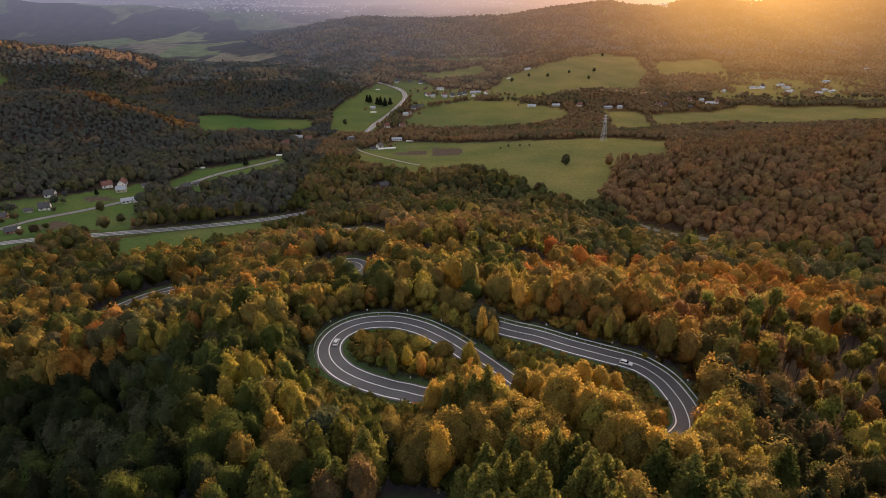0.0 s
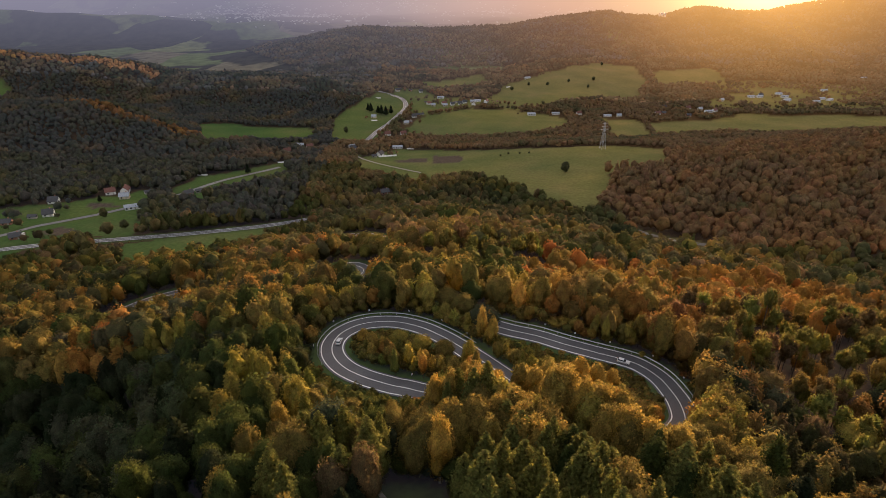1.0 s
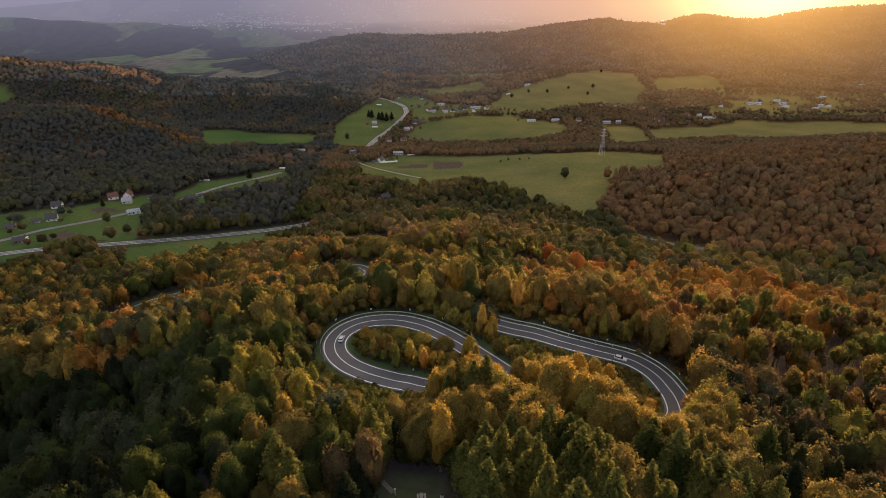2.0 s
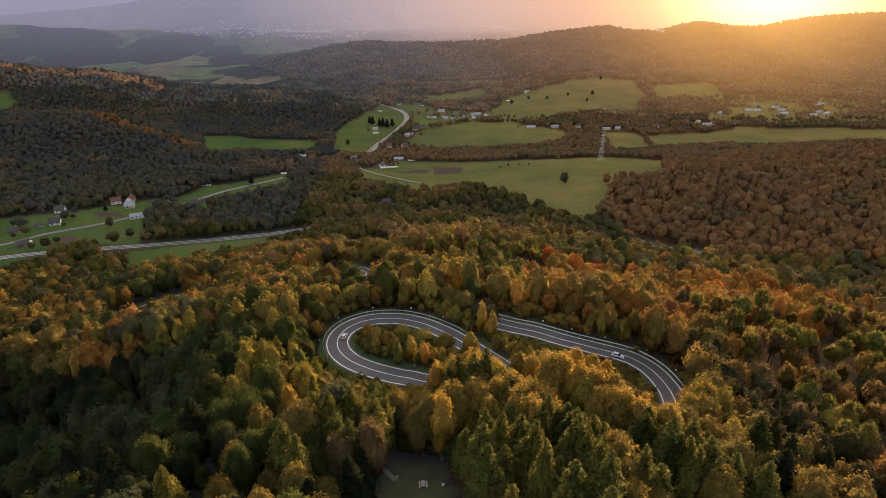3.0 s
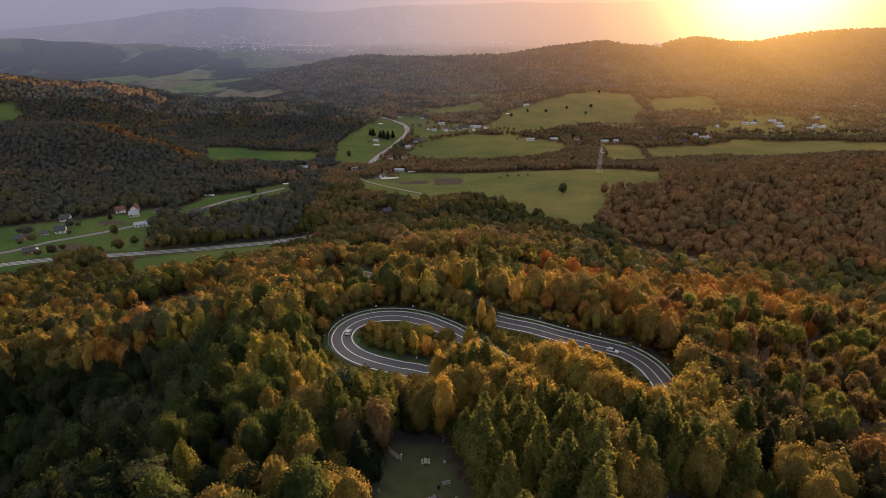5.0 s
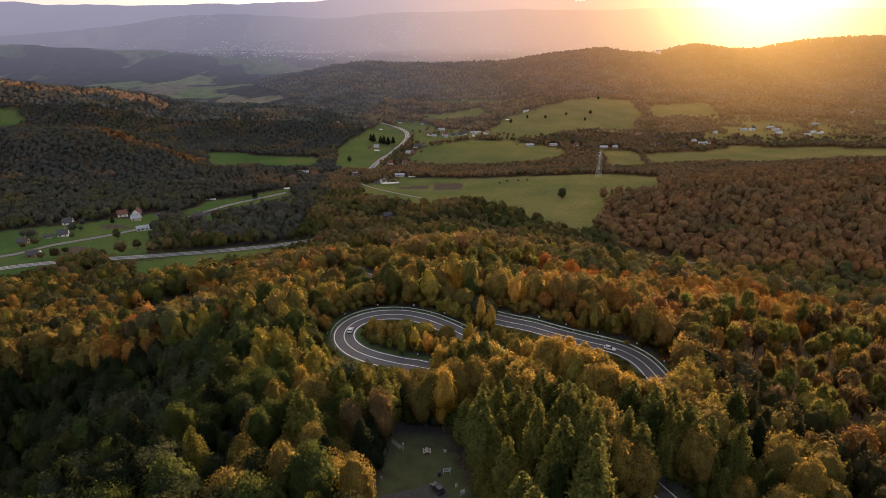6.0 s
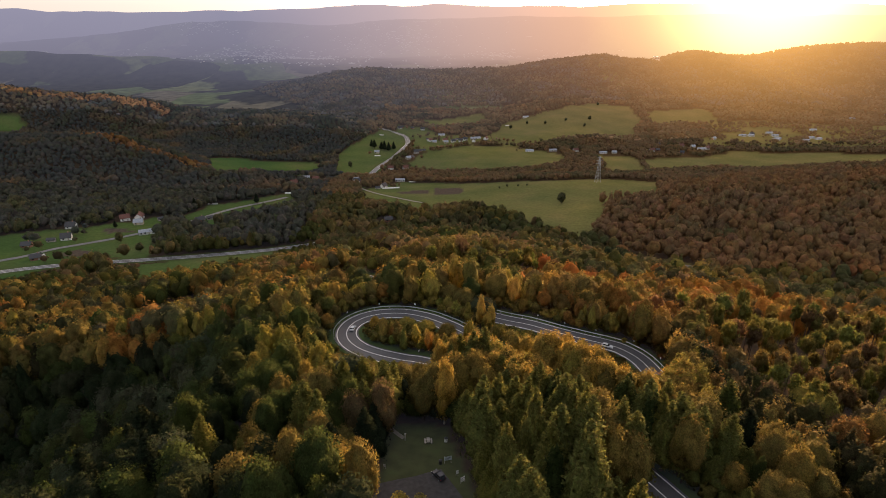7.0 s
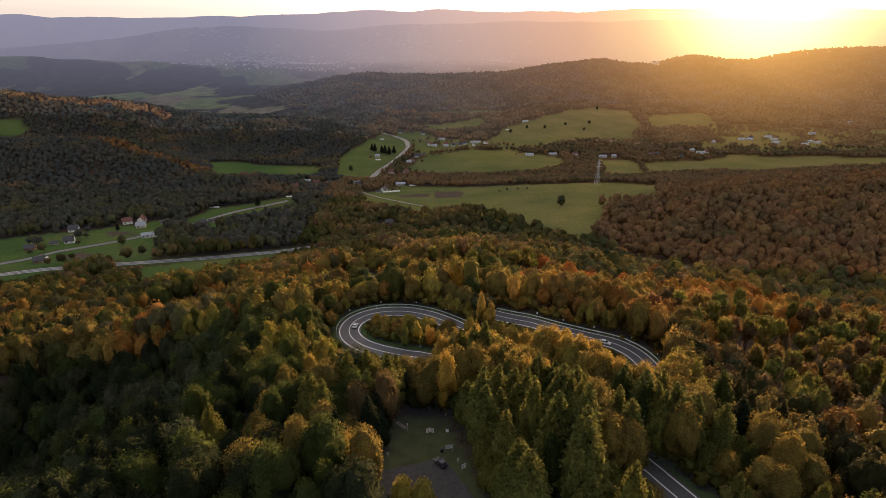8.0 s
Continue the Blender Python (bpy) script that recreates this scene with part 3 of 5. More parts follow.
def unit(v):
    return v / (np.linalg.norm(v, axis=-1, keepdims=True) + 1e-9)


def lobes_of(n, count):
    """Directions in which the boughs of n crowns end in rounded leafy heads."""
    return unit(rng.normal(size=(n, count, 3)) * np.array([1, 1, 0.8]) + np.array([0, 0, 0.35]))


def envelope(d, kinds, heights, radii, phase, lobes):
    """Points of each crown's outer surface in the directions d, relative to the tree's foot, and the bough head that each lies on."""
    az, up = np.arctan2(d[..., 1], d[..., 0]), d[..., 2]
    k, h, r = kinds[:, None], heights[:, None], radii[:, None]
    p1, p2 = phase[:, :1], phase[:, 1:]
    near_lobe = np.concatenate([np.einsum("ncd,nld->ncl", d[i:i + 150], lobes[i:i + 150]).argmax(2) for i in range(0, len(d), 150)])
    head = np.take_along_axis(lobes, near_lobe[..., None], 1)
    cap = np.sqrt(np.clip(1 - (2 - 2 * (head * d).sum(-1)) / 0.42, 0, 1))
    fine = np.sin(5 * az + 9 * up + p1 * 3) * np.sin(8 * up - 4 * az + p2 * 2)
    flat = np.sqrt(np.clip(1 - up ** 2, 0, 1))
    # broad domes and narrow eggs
    bump = 0.64 + 0.42 * cap + 0.05 * fine
    egg = np.where(k == 1, (1 - 0.25 * up) * 0.95, 1 - 0.05 * up)
    w_dome, z_dome = flat * bump * egg * r, (0.55 + 0.45 * up * (0.5 + 0.5 * bump)) * h
    # cones with a soft tip
    t = 0.5 + 0.5 * up
    w_cone = (np.clip(1 - t, 0, 1) ** np.where(k == 3, 0.74, 0.66) * np.clip(t / 0.12, 0, 1) ** 0.5 * (0.95 + 0.1 * fine + 0.1 * np.sin(t * np.where(k == 3, 44, 26) + 2 * az + p1) + 0.12 * np.sin(5 * az + p2))) * r * 1.12
    z_cone = (0.1 + 0.9 * t) * h
    # high open crowns on bare stems
    w_high, z_high = flat * (0.45 + 0.6 * cap) * r, (0.76 + 0.25 * up * bump) * h
    w = np.where(k < 2, w_dome, np.where(k == 4, w_high, w_cone))
    z = np.where(k < 2, z_dome, np.where(k == 4, z_high, z_cone))
    return np.stack([np.cos(az) * w, np.sin(az) * w, z], -1), head


def cards_to_mesh(pos, out, s, tint):
    """Small tilted leaf clumps."""
    n = len(pos)
    side = unit(np.cross(out, rng.normal(size=(n, 3))))
    up = np.cross(out, side)
    w, h = s[:, None], (s * rng.uniform(0.7, 1.3, n))[:, None]
    v = np.stack([pos - side * w * 1.1 - up * h * 0.75, pos + side * w * 1.1 - up * h * 0.75, pos + up * h * 1.25 + out * w * 0.3], 1).reshape(-1, 3)
    return v, np.arange(3 * n).reshape(-1, 3), np.repeat(tint, 3, 0)


def ball(cuts):
    bm = bmesh.new()
    bmesh.ops.create_icosphere(bm, subdivisions=cuts, radius=1)
    bm.verts.index_update()
    v, f = np.array([q.co[:] for q in bm.verts]), np.array([[q.index for q in p.verts] for p in bm.faces])
    bm.free()
    return v, f


def crowns(x, y, z, kinds, heights, radii, tint, cards, size, cuts, calm=0.0):
    """Vertices, triangles, tints and shading directions of crowns: a dense leafy inside under loose clumps."""
    n = len(x)
    foot = np.stack([x, y, z], 1)[:, None]
    phase, lobes = rng.uniform(0, 6.28, (n, 2)), lobes_of(n, 15)
    zero = 0 * heights
    mid = np.stack([zero, zero, np.where(kinds == 4, 0.74, np.where(kinds >= 2, 0.4, 0.5)) * heights], -1)[:, None]
    axis = np.stack([zero, zero, np.where(kinds == 4, 0.66, np.where(kinds >= 2, 0.25, 0.42)) * heights - calm], -1)[:, None]
    bough = np.where(kinds == 4, 0.6, np.where(kinds >= 2, 0.0, 0.7))[:, None, None] * (1 if calm < 3 else 0.6)
    reach = np.stack([radii, radii, heights * 0.42], -1)[:, None]

    def shading(p, head):
        """Leaves share the rounded shading of their bough head and of the whole crown."""
        return unit(unit(p - axis) * (1 - bough) + bough * unit(p - mid - head * reach * 0.62))
    # the leafy body, uneven by boughs and leaf clumps
    bv, bf = ball(cuts)
    inner, head = envelope(np.repeat(bv[None], n, 0), kinds, heights, radii, phase, lobes)
    rough = np.where(kinds == 4, 0.24, 0.1)[:, None, None] * (1 if calm < 3 else 0.7)
    cv = mid + (inner - mid) * (np.where(kinds == 4, 0.75, 0.88)[:, None, None] + rough * rng.uniform(-1, 1, (n, len(bv), 1)))
    corner = cv[:, bf]
    facing = np.cross(corner[:, :, 1] - corner[:, :, 0], corner[:, :, 2] - corner[:, :, 0])
    bent = np.zeros_like(cv)
    for k in range(3):
        np.add.at(bent, (slice(None), bf[:, k]), facing)
    cn = unit(0.4 * unit(bent) + 0.6 * shading(cv, head))
    leaf = tint[:, None] * (1 + rng.uniform(-0.3, 0.3, (n, len(bv), 1)) * (1 if calm < 3 else 0.4)) * (1 + 0.04 * rng.normal(size=cv.shape))
    # loose clumps on it
    d = unit(rng.normal(size=(n, cards, 3)) + np.array([0, 0, 0.25]))
    surface, head = envelope(d, kinds, heights, radii, phase, lobes)
    pos = mid + (surface - mid) * (1.09 - 0.2 * rng.uniform(0, 1, (n, cards, 1)))
    nrm = shading(pos, head)
    s = size * rng.uniform(0.6, 1.35, (n, cards)) * np.clip(radii / radii.mean(), 0.5, 1.3)[:, None]
    ct = tint[:, None] * rng.uniform(0.72, 1.3, (n, cards, 1)) * (1 + 0.05 * rng.normal(size=(n, cards, 3)))
    out = unit(nrm + 0.7 * rng.normal(size=nrm.shape))
    v, f, c = cards_to_mesh((pos + foot).reshape(-1, 3), out.reshape(-1, 3), s.ravel(), np.clip(ct, 0.005, 0.6).reshape(-1, 3))
    tri = (bf[None] + len(bv) * np.arange(n)[:, None, None]).reshape(-1, 3) + len(v)
    verts, tris = np.vstack([v, (cv + foot).reshape(-1, 3)]), np.vstack([f, tri])
    cols = np.vstack([c, np.clip(leaf, 0.005, 0.6).reshape(-1, 3)])
    soft = np.vstack([np.repeat(unit(nrm + 0.19 * rng.normal(size=nrm.shape)).reshape(-1, 3), 3, 0), cn.reshape(-1, 3)])
    return verts, tris, cols, soft


def crown_mesh(name, made, mat):
    verts, tris, cols, soft = made
    me = bpy.data.meshes.new(name)
    fill_mesh(me, verts, tris)
    a = me.attributes.new("tint", "FLOAT_COLOR", "POINT")
    a.data.foreach_set("color", np.column_stack([cols, np.ones(len(cols))]).astype(np.float32).ravel())
    me.materials.append(mat)
    me.normals_split_custom_set_from_vertices(soft.tolist())
    return me


def forest(name, x, y, z, kinds, heights, radii, tint, cards, size, label, trunks=True, leaves=None, cuts=1, calm=0.0):
    """Trees that nobody could count: crowns joined, stems joined."""
    n = len(x)
    foot = np.stack([x, y, z], 1)
    vary = np.interp(y, [300, 700], [1.0, 0.45])[:, None]
    tint = tint * (1 + vary * rng.uniform(-0.22, 0.22, (n, 1))) * (1 + 0.05 * vary * rng.normal(size=(n, 3)))
    me = crown_mesh(name, crowns(x, y, z, kinds, heights, radii, tint, cards, size, cuts, calm), leaves or FOLIAGE)
    ob = tagged(new(name, me), label, "trees", kind="stuff")
    if trunks:
        ang = np.arange(3) * 2.1
        ring = np.stack([np.cos(ang), np.sin(ang), np.zeros(3)], -1)
        tr = (0.016 * heights)[:, None, None]
        top = foot.copy()
        top[:, 2] += heights * 0.8
        low = foot.copy()
        low[:, 2] -= 0.5
        tv = np.concatenate([low[:, None] + ring[None] * tr, top[:, None] + ring[None] * tr * 0.35], 1).reshape(-1, 3)
        q = np.array([(0, 1, 4, 3), (1, 2, 5, 4), (2, 0, 3, 5)])
        tm = bpy.data.meshes.new("trunks")
        fill_mesh(tm, tv, (q[None] + 6 * np.arange(n)[:, None, None]).reshape(-1, 4))
        tm.materials.append(BARK)
        t_ob = tagged(new("trunks", tm), kind="stuff")
        t_ob.parent = ob
    return ob


def scatter(x0, x1, y0, y1, step):
    gx, gy = np.meshgrid(np.arange(x0, x1, step), np.arange(y0, y1, step * 0.9))
    gx = gx + (np.arange(gx.shape[0]) % 2)[:, None] * step * 0.5
    x = (gx + rng.uniform(-0.46, 0.46, gx.shape) * step).ravel()
    y = (gy + rng.uniform(-0.46, 0.46, gx.shape) * step).ravel()
    keep = np.abs(x) < 0.82 * (y + 32) + 26
    return x[keep], y[keep]


def high_grove(x, y):
    """Tall bare-stemmed trees below the hairpin."""
    return (x > -8) & (x < 48) & (y > 234) & (y < 256)


def zone_colours(x, y):
    """Which colour and habit of tree grows where."""
    names = list(PALETTE)
    mix = np.zeros((len(x), len(names)))

    def add(mask, **w):
        for k, v in w.items():
            mix[mask, names.index(k)] += v
    left, right = x < -18, x > 62
    add((x > -27) & (x < 56) & (y > 100) & (y < 142), gold=60, lime=24, larch=10, olive=8)
    front = y < 118
    deep = (y < 132) & (x < -34 - 0.25 * np.clip(110 - y, 0, 99))
    add(deep, dark=13, green=6, olive=0.3, grey=5)
    warmer = front & (x > -50) & left & (y > 84)
    add(warmer, olive=5, lime=3, gold=3.5, green=2, larch=1.5, grey=0.6)
    inner = front & left & ~deep & ~warmer & (x > -36)
    add(inner, dark=1.5, green=5, olive=5, larch=2.5, grey=2, lime=0.6, gold=0.4)
    add(front & left & ~deep & ~warmer & ~inner, dark=5, green=7, olive=1.0, larch=1.2, grey=2.5)
    add(front & (x > 0) & (x < 48) & (y < 72), larch=14, olive=0.5, green=1.5, lime=0.1)
    add((x > -5) & (x < 45) & (y > 72) & (y < 118), gold=14, lime=7, olive=3)
    add(front & ~left & ~right & ~((x > 0) & (x < 48)) & (y < 72), larch=5, olive=1.2, green=4, brown=0.3, gold=0.2, dark=1.5, grey=2)
    behind = front & ~left & (x <= 0) & (y >= 72) & (y < 96)
    add(behind, olive=8, green=5, larch=2, gold=0.8)
    add(front & ~left & ~right & (y >= 72) & ~behind, olive=4, lime=3, gold=5.5, larch=1.5, amber=0.4)
    add(front & right, brown=4.5, larch=3, olive=1.2, green=2, dark=1.6, rust=0.8, grey=2)
    mid = (y >= 118) & (y < 250)
    edge = (x < -115) & (y > 130) & (y < 340)
    add(edge & (y < 200), dark=6, green=5, olive=2, grey=2, amber=0.4)
    add(edge & (y >= 200), olive=5, green=4, amber=1.4, gold=1.4, grey=1.5, dark=1.5, lime=0.5)
    add(mid & left & ~deep & ~edge, olive=4.5, gold=1.2, green=3, amber=0.9, lime=0.5, grey=1.2, orange=0.08)
    add(mid & ~left & (x < 30), gold=2.6, olive=4, lime=1.2, amber=0.6, green=1.4)
    add(mid & (x >= 30) & ~(right & (y < 150)), amber=3.4, orange=1.1, gold=2.4, olive=3, rust=0.5, brown=1.2)
    add(mid & right & (y < 150), brown=3, olive=2.5, larch=1.5, amber=1, rust=1, dark=0.4)
    add((y >= 250) & (y < 340) & ~edge, moss=3, olive=3, umber=1.5, gold=0.5, green=2, lime=0.3, amber=0.3)
    west = (x < -130) & (y > 430)
    add((y >= 340) & (y < 640) & (x < 130) & ~west, dark=1, moss=4, green=2.5, umber=2, olive=2, gold=0.15)
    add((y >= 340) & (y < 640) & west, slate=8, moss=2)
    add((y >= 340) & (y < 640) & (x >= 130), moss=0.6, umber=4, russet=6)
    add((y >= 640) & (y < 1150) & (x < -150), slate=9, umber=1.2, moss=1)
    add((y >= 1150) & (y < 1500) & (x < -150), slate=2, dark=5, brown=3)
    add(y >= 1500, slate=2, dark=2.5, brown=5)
    add((y >= 1150) & (y < 1500) & (x >= -150), dark=2, brown=6, rust=1)
    add((y >= 640) & (y < 1150) & (x >= -150), umber=8, moss=2, russet=1.5)
    # low sunlight along the crests is painted in as russet beech tints
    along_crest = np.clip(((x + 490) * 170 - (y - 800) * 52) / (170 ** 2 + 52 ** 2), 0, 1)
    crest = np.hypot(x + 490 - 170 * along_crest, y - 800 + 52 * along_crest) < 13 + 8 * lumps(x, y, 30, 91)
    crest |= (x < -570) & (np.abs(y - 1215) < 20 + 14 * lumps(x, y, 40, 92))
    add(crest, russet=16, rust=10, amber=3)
    # groves: neighbours share their colour
    for k in range(len(names)):
        mix[:, k] *= np.exp(2.0 * lumps(x, y, 24, 20 + k) + 1.2 * lumps(x, y, 70, 60 + k))
    cdf = np.cumsum(mix, 1)
    pick = (rng.uniform(size=len(x))[:, None] * cdf[:, -1:] > cdf).sum(1)
    colour = np.array([PALETTE[k] for k in names])[pick]
    # distance softens far woods to one tone: this is put into their tints
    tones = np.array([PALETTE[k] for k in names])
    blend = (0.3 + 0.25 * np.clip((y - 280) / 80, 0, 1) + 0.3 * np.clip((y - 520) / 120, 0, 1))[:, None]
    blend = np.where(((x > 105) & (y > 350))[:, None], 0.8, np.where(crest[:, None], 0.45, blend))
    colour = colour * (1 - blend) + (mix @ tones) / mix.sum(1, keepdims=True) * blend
    kind = np.zeros(len(x), int)
    nm = np.array(names)[pick]
    kind[np.isin(nm, ["gold", "lime"])] = 1
    kind[np.isin(nm, ["larch"]) | ((nm == "green") & (x > 0) & (y < 72))] = 2
    kind[(nm == "dark") & (rng.uniform(size=len(x)) < 0.45)] = 3
    far_off, chance = y > 300, rng.uniform(size=len(x))
    kind[far_off] = np.where(chance < 0.76, 0, np.where(chance < 0.86, 1, 2))[far_off]
    pines = (((x > 78) & (y > 84) & (y < 170)) | high_grove(x, y)) & (rng.uniform(size=len(x)) < 0.85)
    kind[pines] = 4
    chance = rng.uniform(size=len(x))
    nm[pines] = np.where(chance < 0.5, "larch", np.where(chance < 0.8, "brown", "olive"))[pines]
    colour[pines] = np.array([PALETTE[k] for k in nm])[pines]
    return nm, colour, kind


# stretches of road that lie open to the south
OPEN = np.vstack([MAIN[(MAIN[:, 0] < -7) & (MAIN[:, 1] > 106) & (MAIN[:, 1] < 147)], MAIN[(MAIN[:, 1] > 131) & (MAIN[:, 1] < 147) & (MAIN[:, 0] < 3) & (MAIN[:, 0] >= -7)], MAIN[(MAIN[:, 0] > 18) & (MAIN[:, 1] > 110) & (((MAIN[:, 0] > 50) & (MAIN[:, 1] > 117)) | (MAIN[:, 1] > 125))],
                  WEST, EAST_BEND[10:], UPPER[4:-4], GULLY[GULLY[:, 0] > 142], VALLEY[(VALLEY[:, 0] > -255) | (VALLEY[:, 0] < -290)]])


OPEN_Z = land(OPEN[:, 0], OPEN[:, 1])


def height_cap(x, y):
    """Scrub and young trees stand below the road's open edges, so that the hilltop keeps its outlook."""
    cap, z = np.full(len(x), 99.0), land(x, y)
    for (sx, sy), sz in zip(OPEN[::2], OPEN_Z[::2]):
        m = np.nonzero((y < sy + 3) & (y > sy - 40))[0]
        side = np.abs((sx + 1) * (y[m] + 32) / (sy + 32) - 1 - x[m])
        m = m[side < 4.8]
        gap = np.clip(sy - y[m] - 4.5, 0, None)
        cap[m] = np.minimum(cap[m], np.clip(sz + gap * (96 - sz) / math.hypot(sx, sy + 32) - z[m] + (3.0 if sy < 119 else 0.3), 0.9, None))
    return cap


SHADED = MAIN[(MAIN[:, 1] > 60) & (MAIN[:, 1] < 128) & (MAIN[:, 0] > -6) & ~((MAIN[:, 0] > 50) & (MAIN[:, 1] > 105))]


def from_shaded(x, y):
    m, best = np.nonzero(y < 140)[0], np.full(len(x), 1e6)
    if len(m):
        best[m] = np.hypot(x[m, None] - SHADED[None, :, 0], y[m, None] - SHADED[None, :, 1]).min(1)
    return best


def stand(x0, x1, y0, y1, step, tall, wide):
    x, y = scatter(x0, x1, y0, y1, step)
    if y0 < 100:
        # trees crowd the road where it runs through the wood
        ex, ey = scatter(-12, 66, 32, 134, 3.0)
        e = from_shaded(ex, ey) < 11
        x, y = np.concatenate([x, ex[e]]), np.concatenate([y, ey[e]])
    young = (x > -27) & (x < 56) & (y > 100) & (y < 142)
    if y0 < 160:
        ex, ey = scatter(-27, 56, max(y0, 100), min(y1, 142), 3.8)
        x, y, young = np.concatenate([x[~young], ex]), np.concatenate([y[~young], ey]), np.concatenate([young[~young], np.ones(len(ex), bool)])
    d, _ = nearest_road(x, y)
    sh = from_shaded(x, y)
    keep = (d > np.where(sh < 12, 0.5, 2.2)) & ~in_meadow(x, y) & ~inside(x, y, CLEAR) & ~near_home(x, y)
    keep &= ~((y > 1500) & (far_crest(x, y) < 9))
    keep &= ~((y > 1430) & (x < -330 - 0.6 * (y - 1430)) & (lumps(x, y, 120, 31) < 0.35))
    keep &= ~((x > 84) & (y > 90) & (y < 165) & (lumps(x, y, 9, 77) > 0.42))
    x, y, young = x[keep], y[keep], young[keep]
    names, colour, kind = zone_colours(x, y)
    h = tall * (1 + rng.uniform(-0.36, 0.3, len(x)) * np.interp(y, [500, 700], [1, 0.6])) * np.where(young, 0.8, 1)
    h = np.where(kind >= 2, h * 1.08, h) * np.where(kind == 4, 1.15, 1) * np.where(young, 1, 1 + 0.22 * lumps(x, y, 19, 71))
    h = np.minimum(h, height_cap(x, y)) if y0 < 420 else h
    sh = from_shaded(x, y)
    if y0 < 160:
        # the banks beyond the road carry lower trees
        d, _ = nearest_road(x, y, only=[0])
        h = np.where((d < 9) & (sh > 12) & (y < 149), np.minimum(h, 4.0 + 0.65 * np.clip(d, 0, 9)), h)
    h = np.where((sh < 13) & ~young, np.minimum(np.maximum(h, 12.0 + 3 * rng.uniform(size=len(x))), height_cap(x, y) if y0 < 420 else 99), h)
    r = wide * rng.uniform(0.75, 1.25, len(x)) * np.clip(h / tall, 0.7, 1.25) * np.where(kind >= 2, 0.98, 1.0) * np.where(kind == 1, 0.85, np.where(kind == 4, 0.62, 1.0))
    r = np.minimum(r * np.where(young, 0.78, 1), h * 0.5 + 0.4)
    return x, y, ground_z(x, y), names, colour, kind, h, r


GIRTH = {0: 3.2, 1: 2.4, 2: 2.3, 3: 2.3, 4: 2.2}
HABIT = {0: "beech_tree", 1: "birch_tree", 2: "larch_tree", 3: "spruce_tree", 4: "pine_tree"}


def tree_thing(kind, colour_name):
    """One tree, ten metres tall: tapered stem with limbs, and a crown of leaf clumps."""
    root = new(HABIT[kind])
    bm = bmesh.new()
    tube(bm, (0, 0, -0.6), (0.1, 0.05, 4.5), 0.2, 0.13, 7)
    tube(bm, (0.1, 0.05, 4.5), (0, 0, 9.2 if kind >= 2 else 7.8), 0.13, 0.04, 6)
    for k in range(7):
        a, z = k * 2.4, 3.0 + 0.75 * k if kind != 4 else 5.2 + 0.55 * k
        reach = 1.9 - 0.16 * k
        tube(bm, (0.07, 0.03, z), (math.cos(a) * reach, math.sin(a) * reach, z + (0.9 if kind < 2 else 0.1)), 0.06, 0.02, 5)
    part("trunk", bm, PALE_BARK if kind == 1 else BARK, root)
    n = {0: 1700, 1: 1300, 2: 1600, 3: 1600, 4: 1200}[kind]
    one = np.zeros(1)
    made = crowns(one, one, one, np.array([kind]), one + 10.0, one + GIRTH[kind], np.array(PALETTE[colour_name])[None], n, 0.115, 3)
    me = crown_mesh("crown", made, FOLIAGE)
    new("crown", me).parent = root
    look_of = {"dark": "dark green", "green": "green", "olive": "olive green", "lime": "yellow-green", "gold": "golden yellow", "amber": "amber",
               "orange": "orange", "rust": "rust red", "brown": "brownish", "larch": "yellowing green", "grey": "grey-green", "umber": "grey-brown", "slate": "slate grey", "moss": "moss green", "russet": "russet"}[colour_name]
    return tagged(root, "%s autumn %s on the wooded slope" % (look_of, HABIT[kind].replace("_", " ")), "tree", "trees on the near slope")


def plant(x, y, z, names, kind, h, r):
    made = {}
    for i in range(len(x)):
        key = (int(kind[i]), str(names[i]))
        k = h[i] / 10
        wide = r[i] / GIRTH[key[0]]
        m = pose(x[i], y[i], z[i], 0, 0, float(rng.uniform(0, 360)))
        if key not in made:
            made[key] = ob = tree_thing(*key)
            ob.matrix_basis = m
        else:
            ob = copy_thing(made[key], m)
        ob.scale = (wide, wide, k)


near = stand(-140, 140, 34, 136, 4.6, 11.2, 3.0)
x, y, z, names, colour, kind, h, r = near
order = np.argsort(np.hypot((x + 4) * 0.72, y - 52) + 60 * (h < 4))
single, rest = order[:430], order[430:]
plant(x[single], y[single], z[single], names[single], kind[single], h[single], r[single])
forest("hillside_wood", x[rest], y[rest], z[rest], kind[rest], h[rest], r[rest], colour[rest], 430, 0.17, "mixed autumn trees on the near hillside", cuts=3)
x, y, z, names, colour, kind, h, r = stand(-250, 250, 136, 192, 5.2, 10.8, 3.2)
forest("autumn_wood", x, y, z, kind, h, r, colour, 300, 0.22, "golden and olive autumn woodland round the hairpin road", cuts=3)
x, y, z, names, colour, kind, h, r = stand(-330, 330, 192, 300, 6.0, 10.8, 3.7)
forest("autumn_wood", x, y, z, kind, h, r, colour, 120, 0.32, "golden and olive autumn woodland below the hairpin road", cuts=2, calm=1.0)
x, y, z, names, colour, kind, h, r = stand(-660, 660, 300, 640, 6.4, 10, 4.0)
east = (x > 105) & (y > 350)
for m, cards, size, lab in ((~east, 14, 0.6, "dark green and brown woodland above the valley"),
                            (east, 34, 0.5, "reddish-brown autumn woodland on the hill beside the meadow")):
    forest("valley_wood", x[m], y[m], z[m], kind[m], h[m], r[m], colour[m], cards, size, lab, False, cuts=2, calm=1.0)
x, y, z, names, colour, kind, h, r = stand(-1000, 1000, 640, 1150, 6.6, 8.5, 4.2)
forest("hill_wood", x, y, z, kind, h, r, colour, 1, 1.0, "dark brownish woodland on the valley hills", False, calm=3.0)
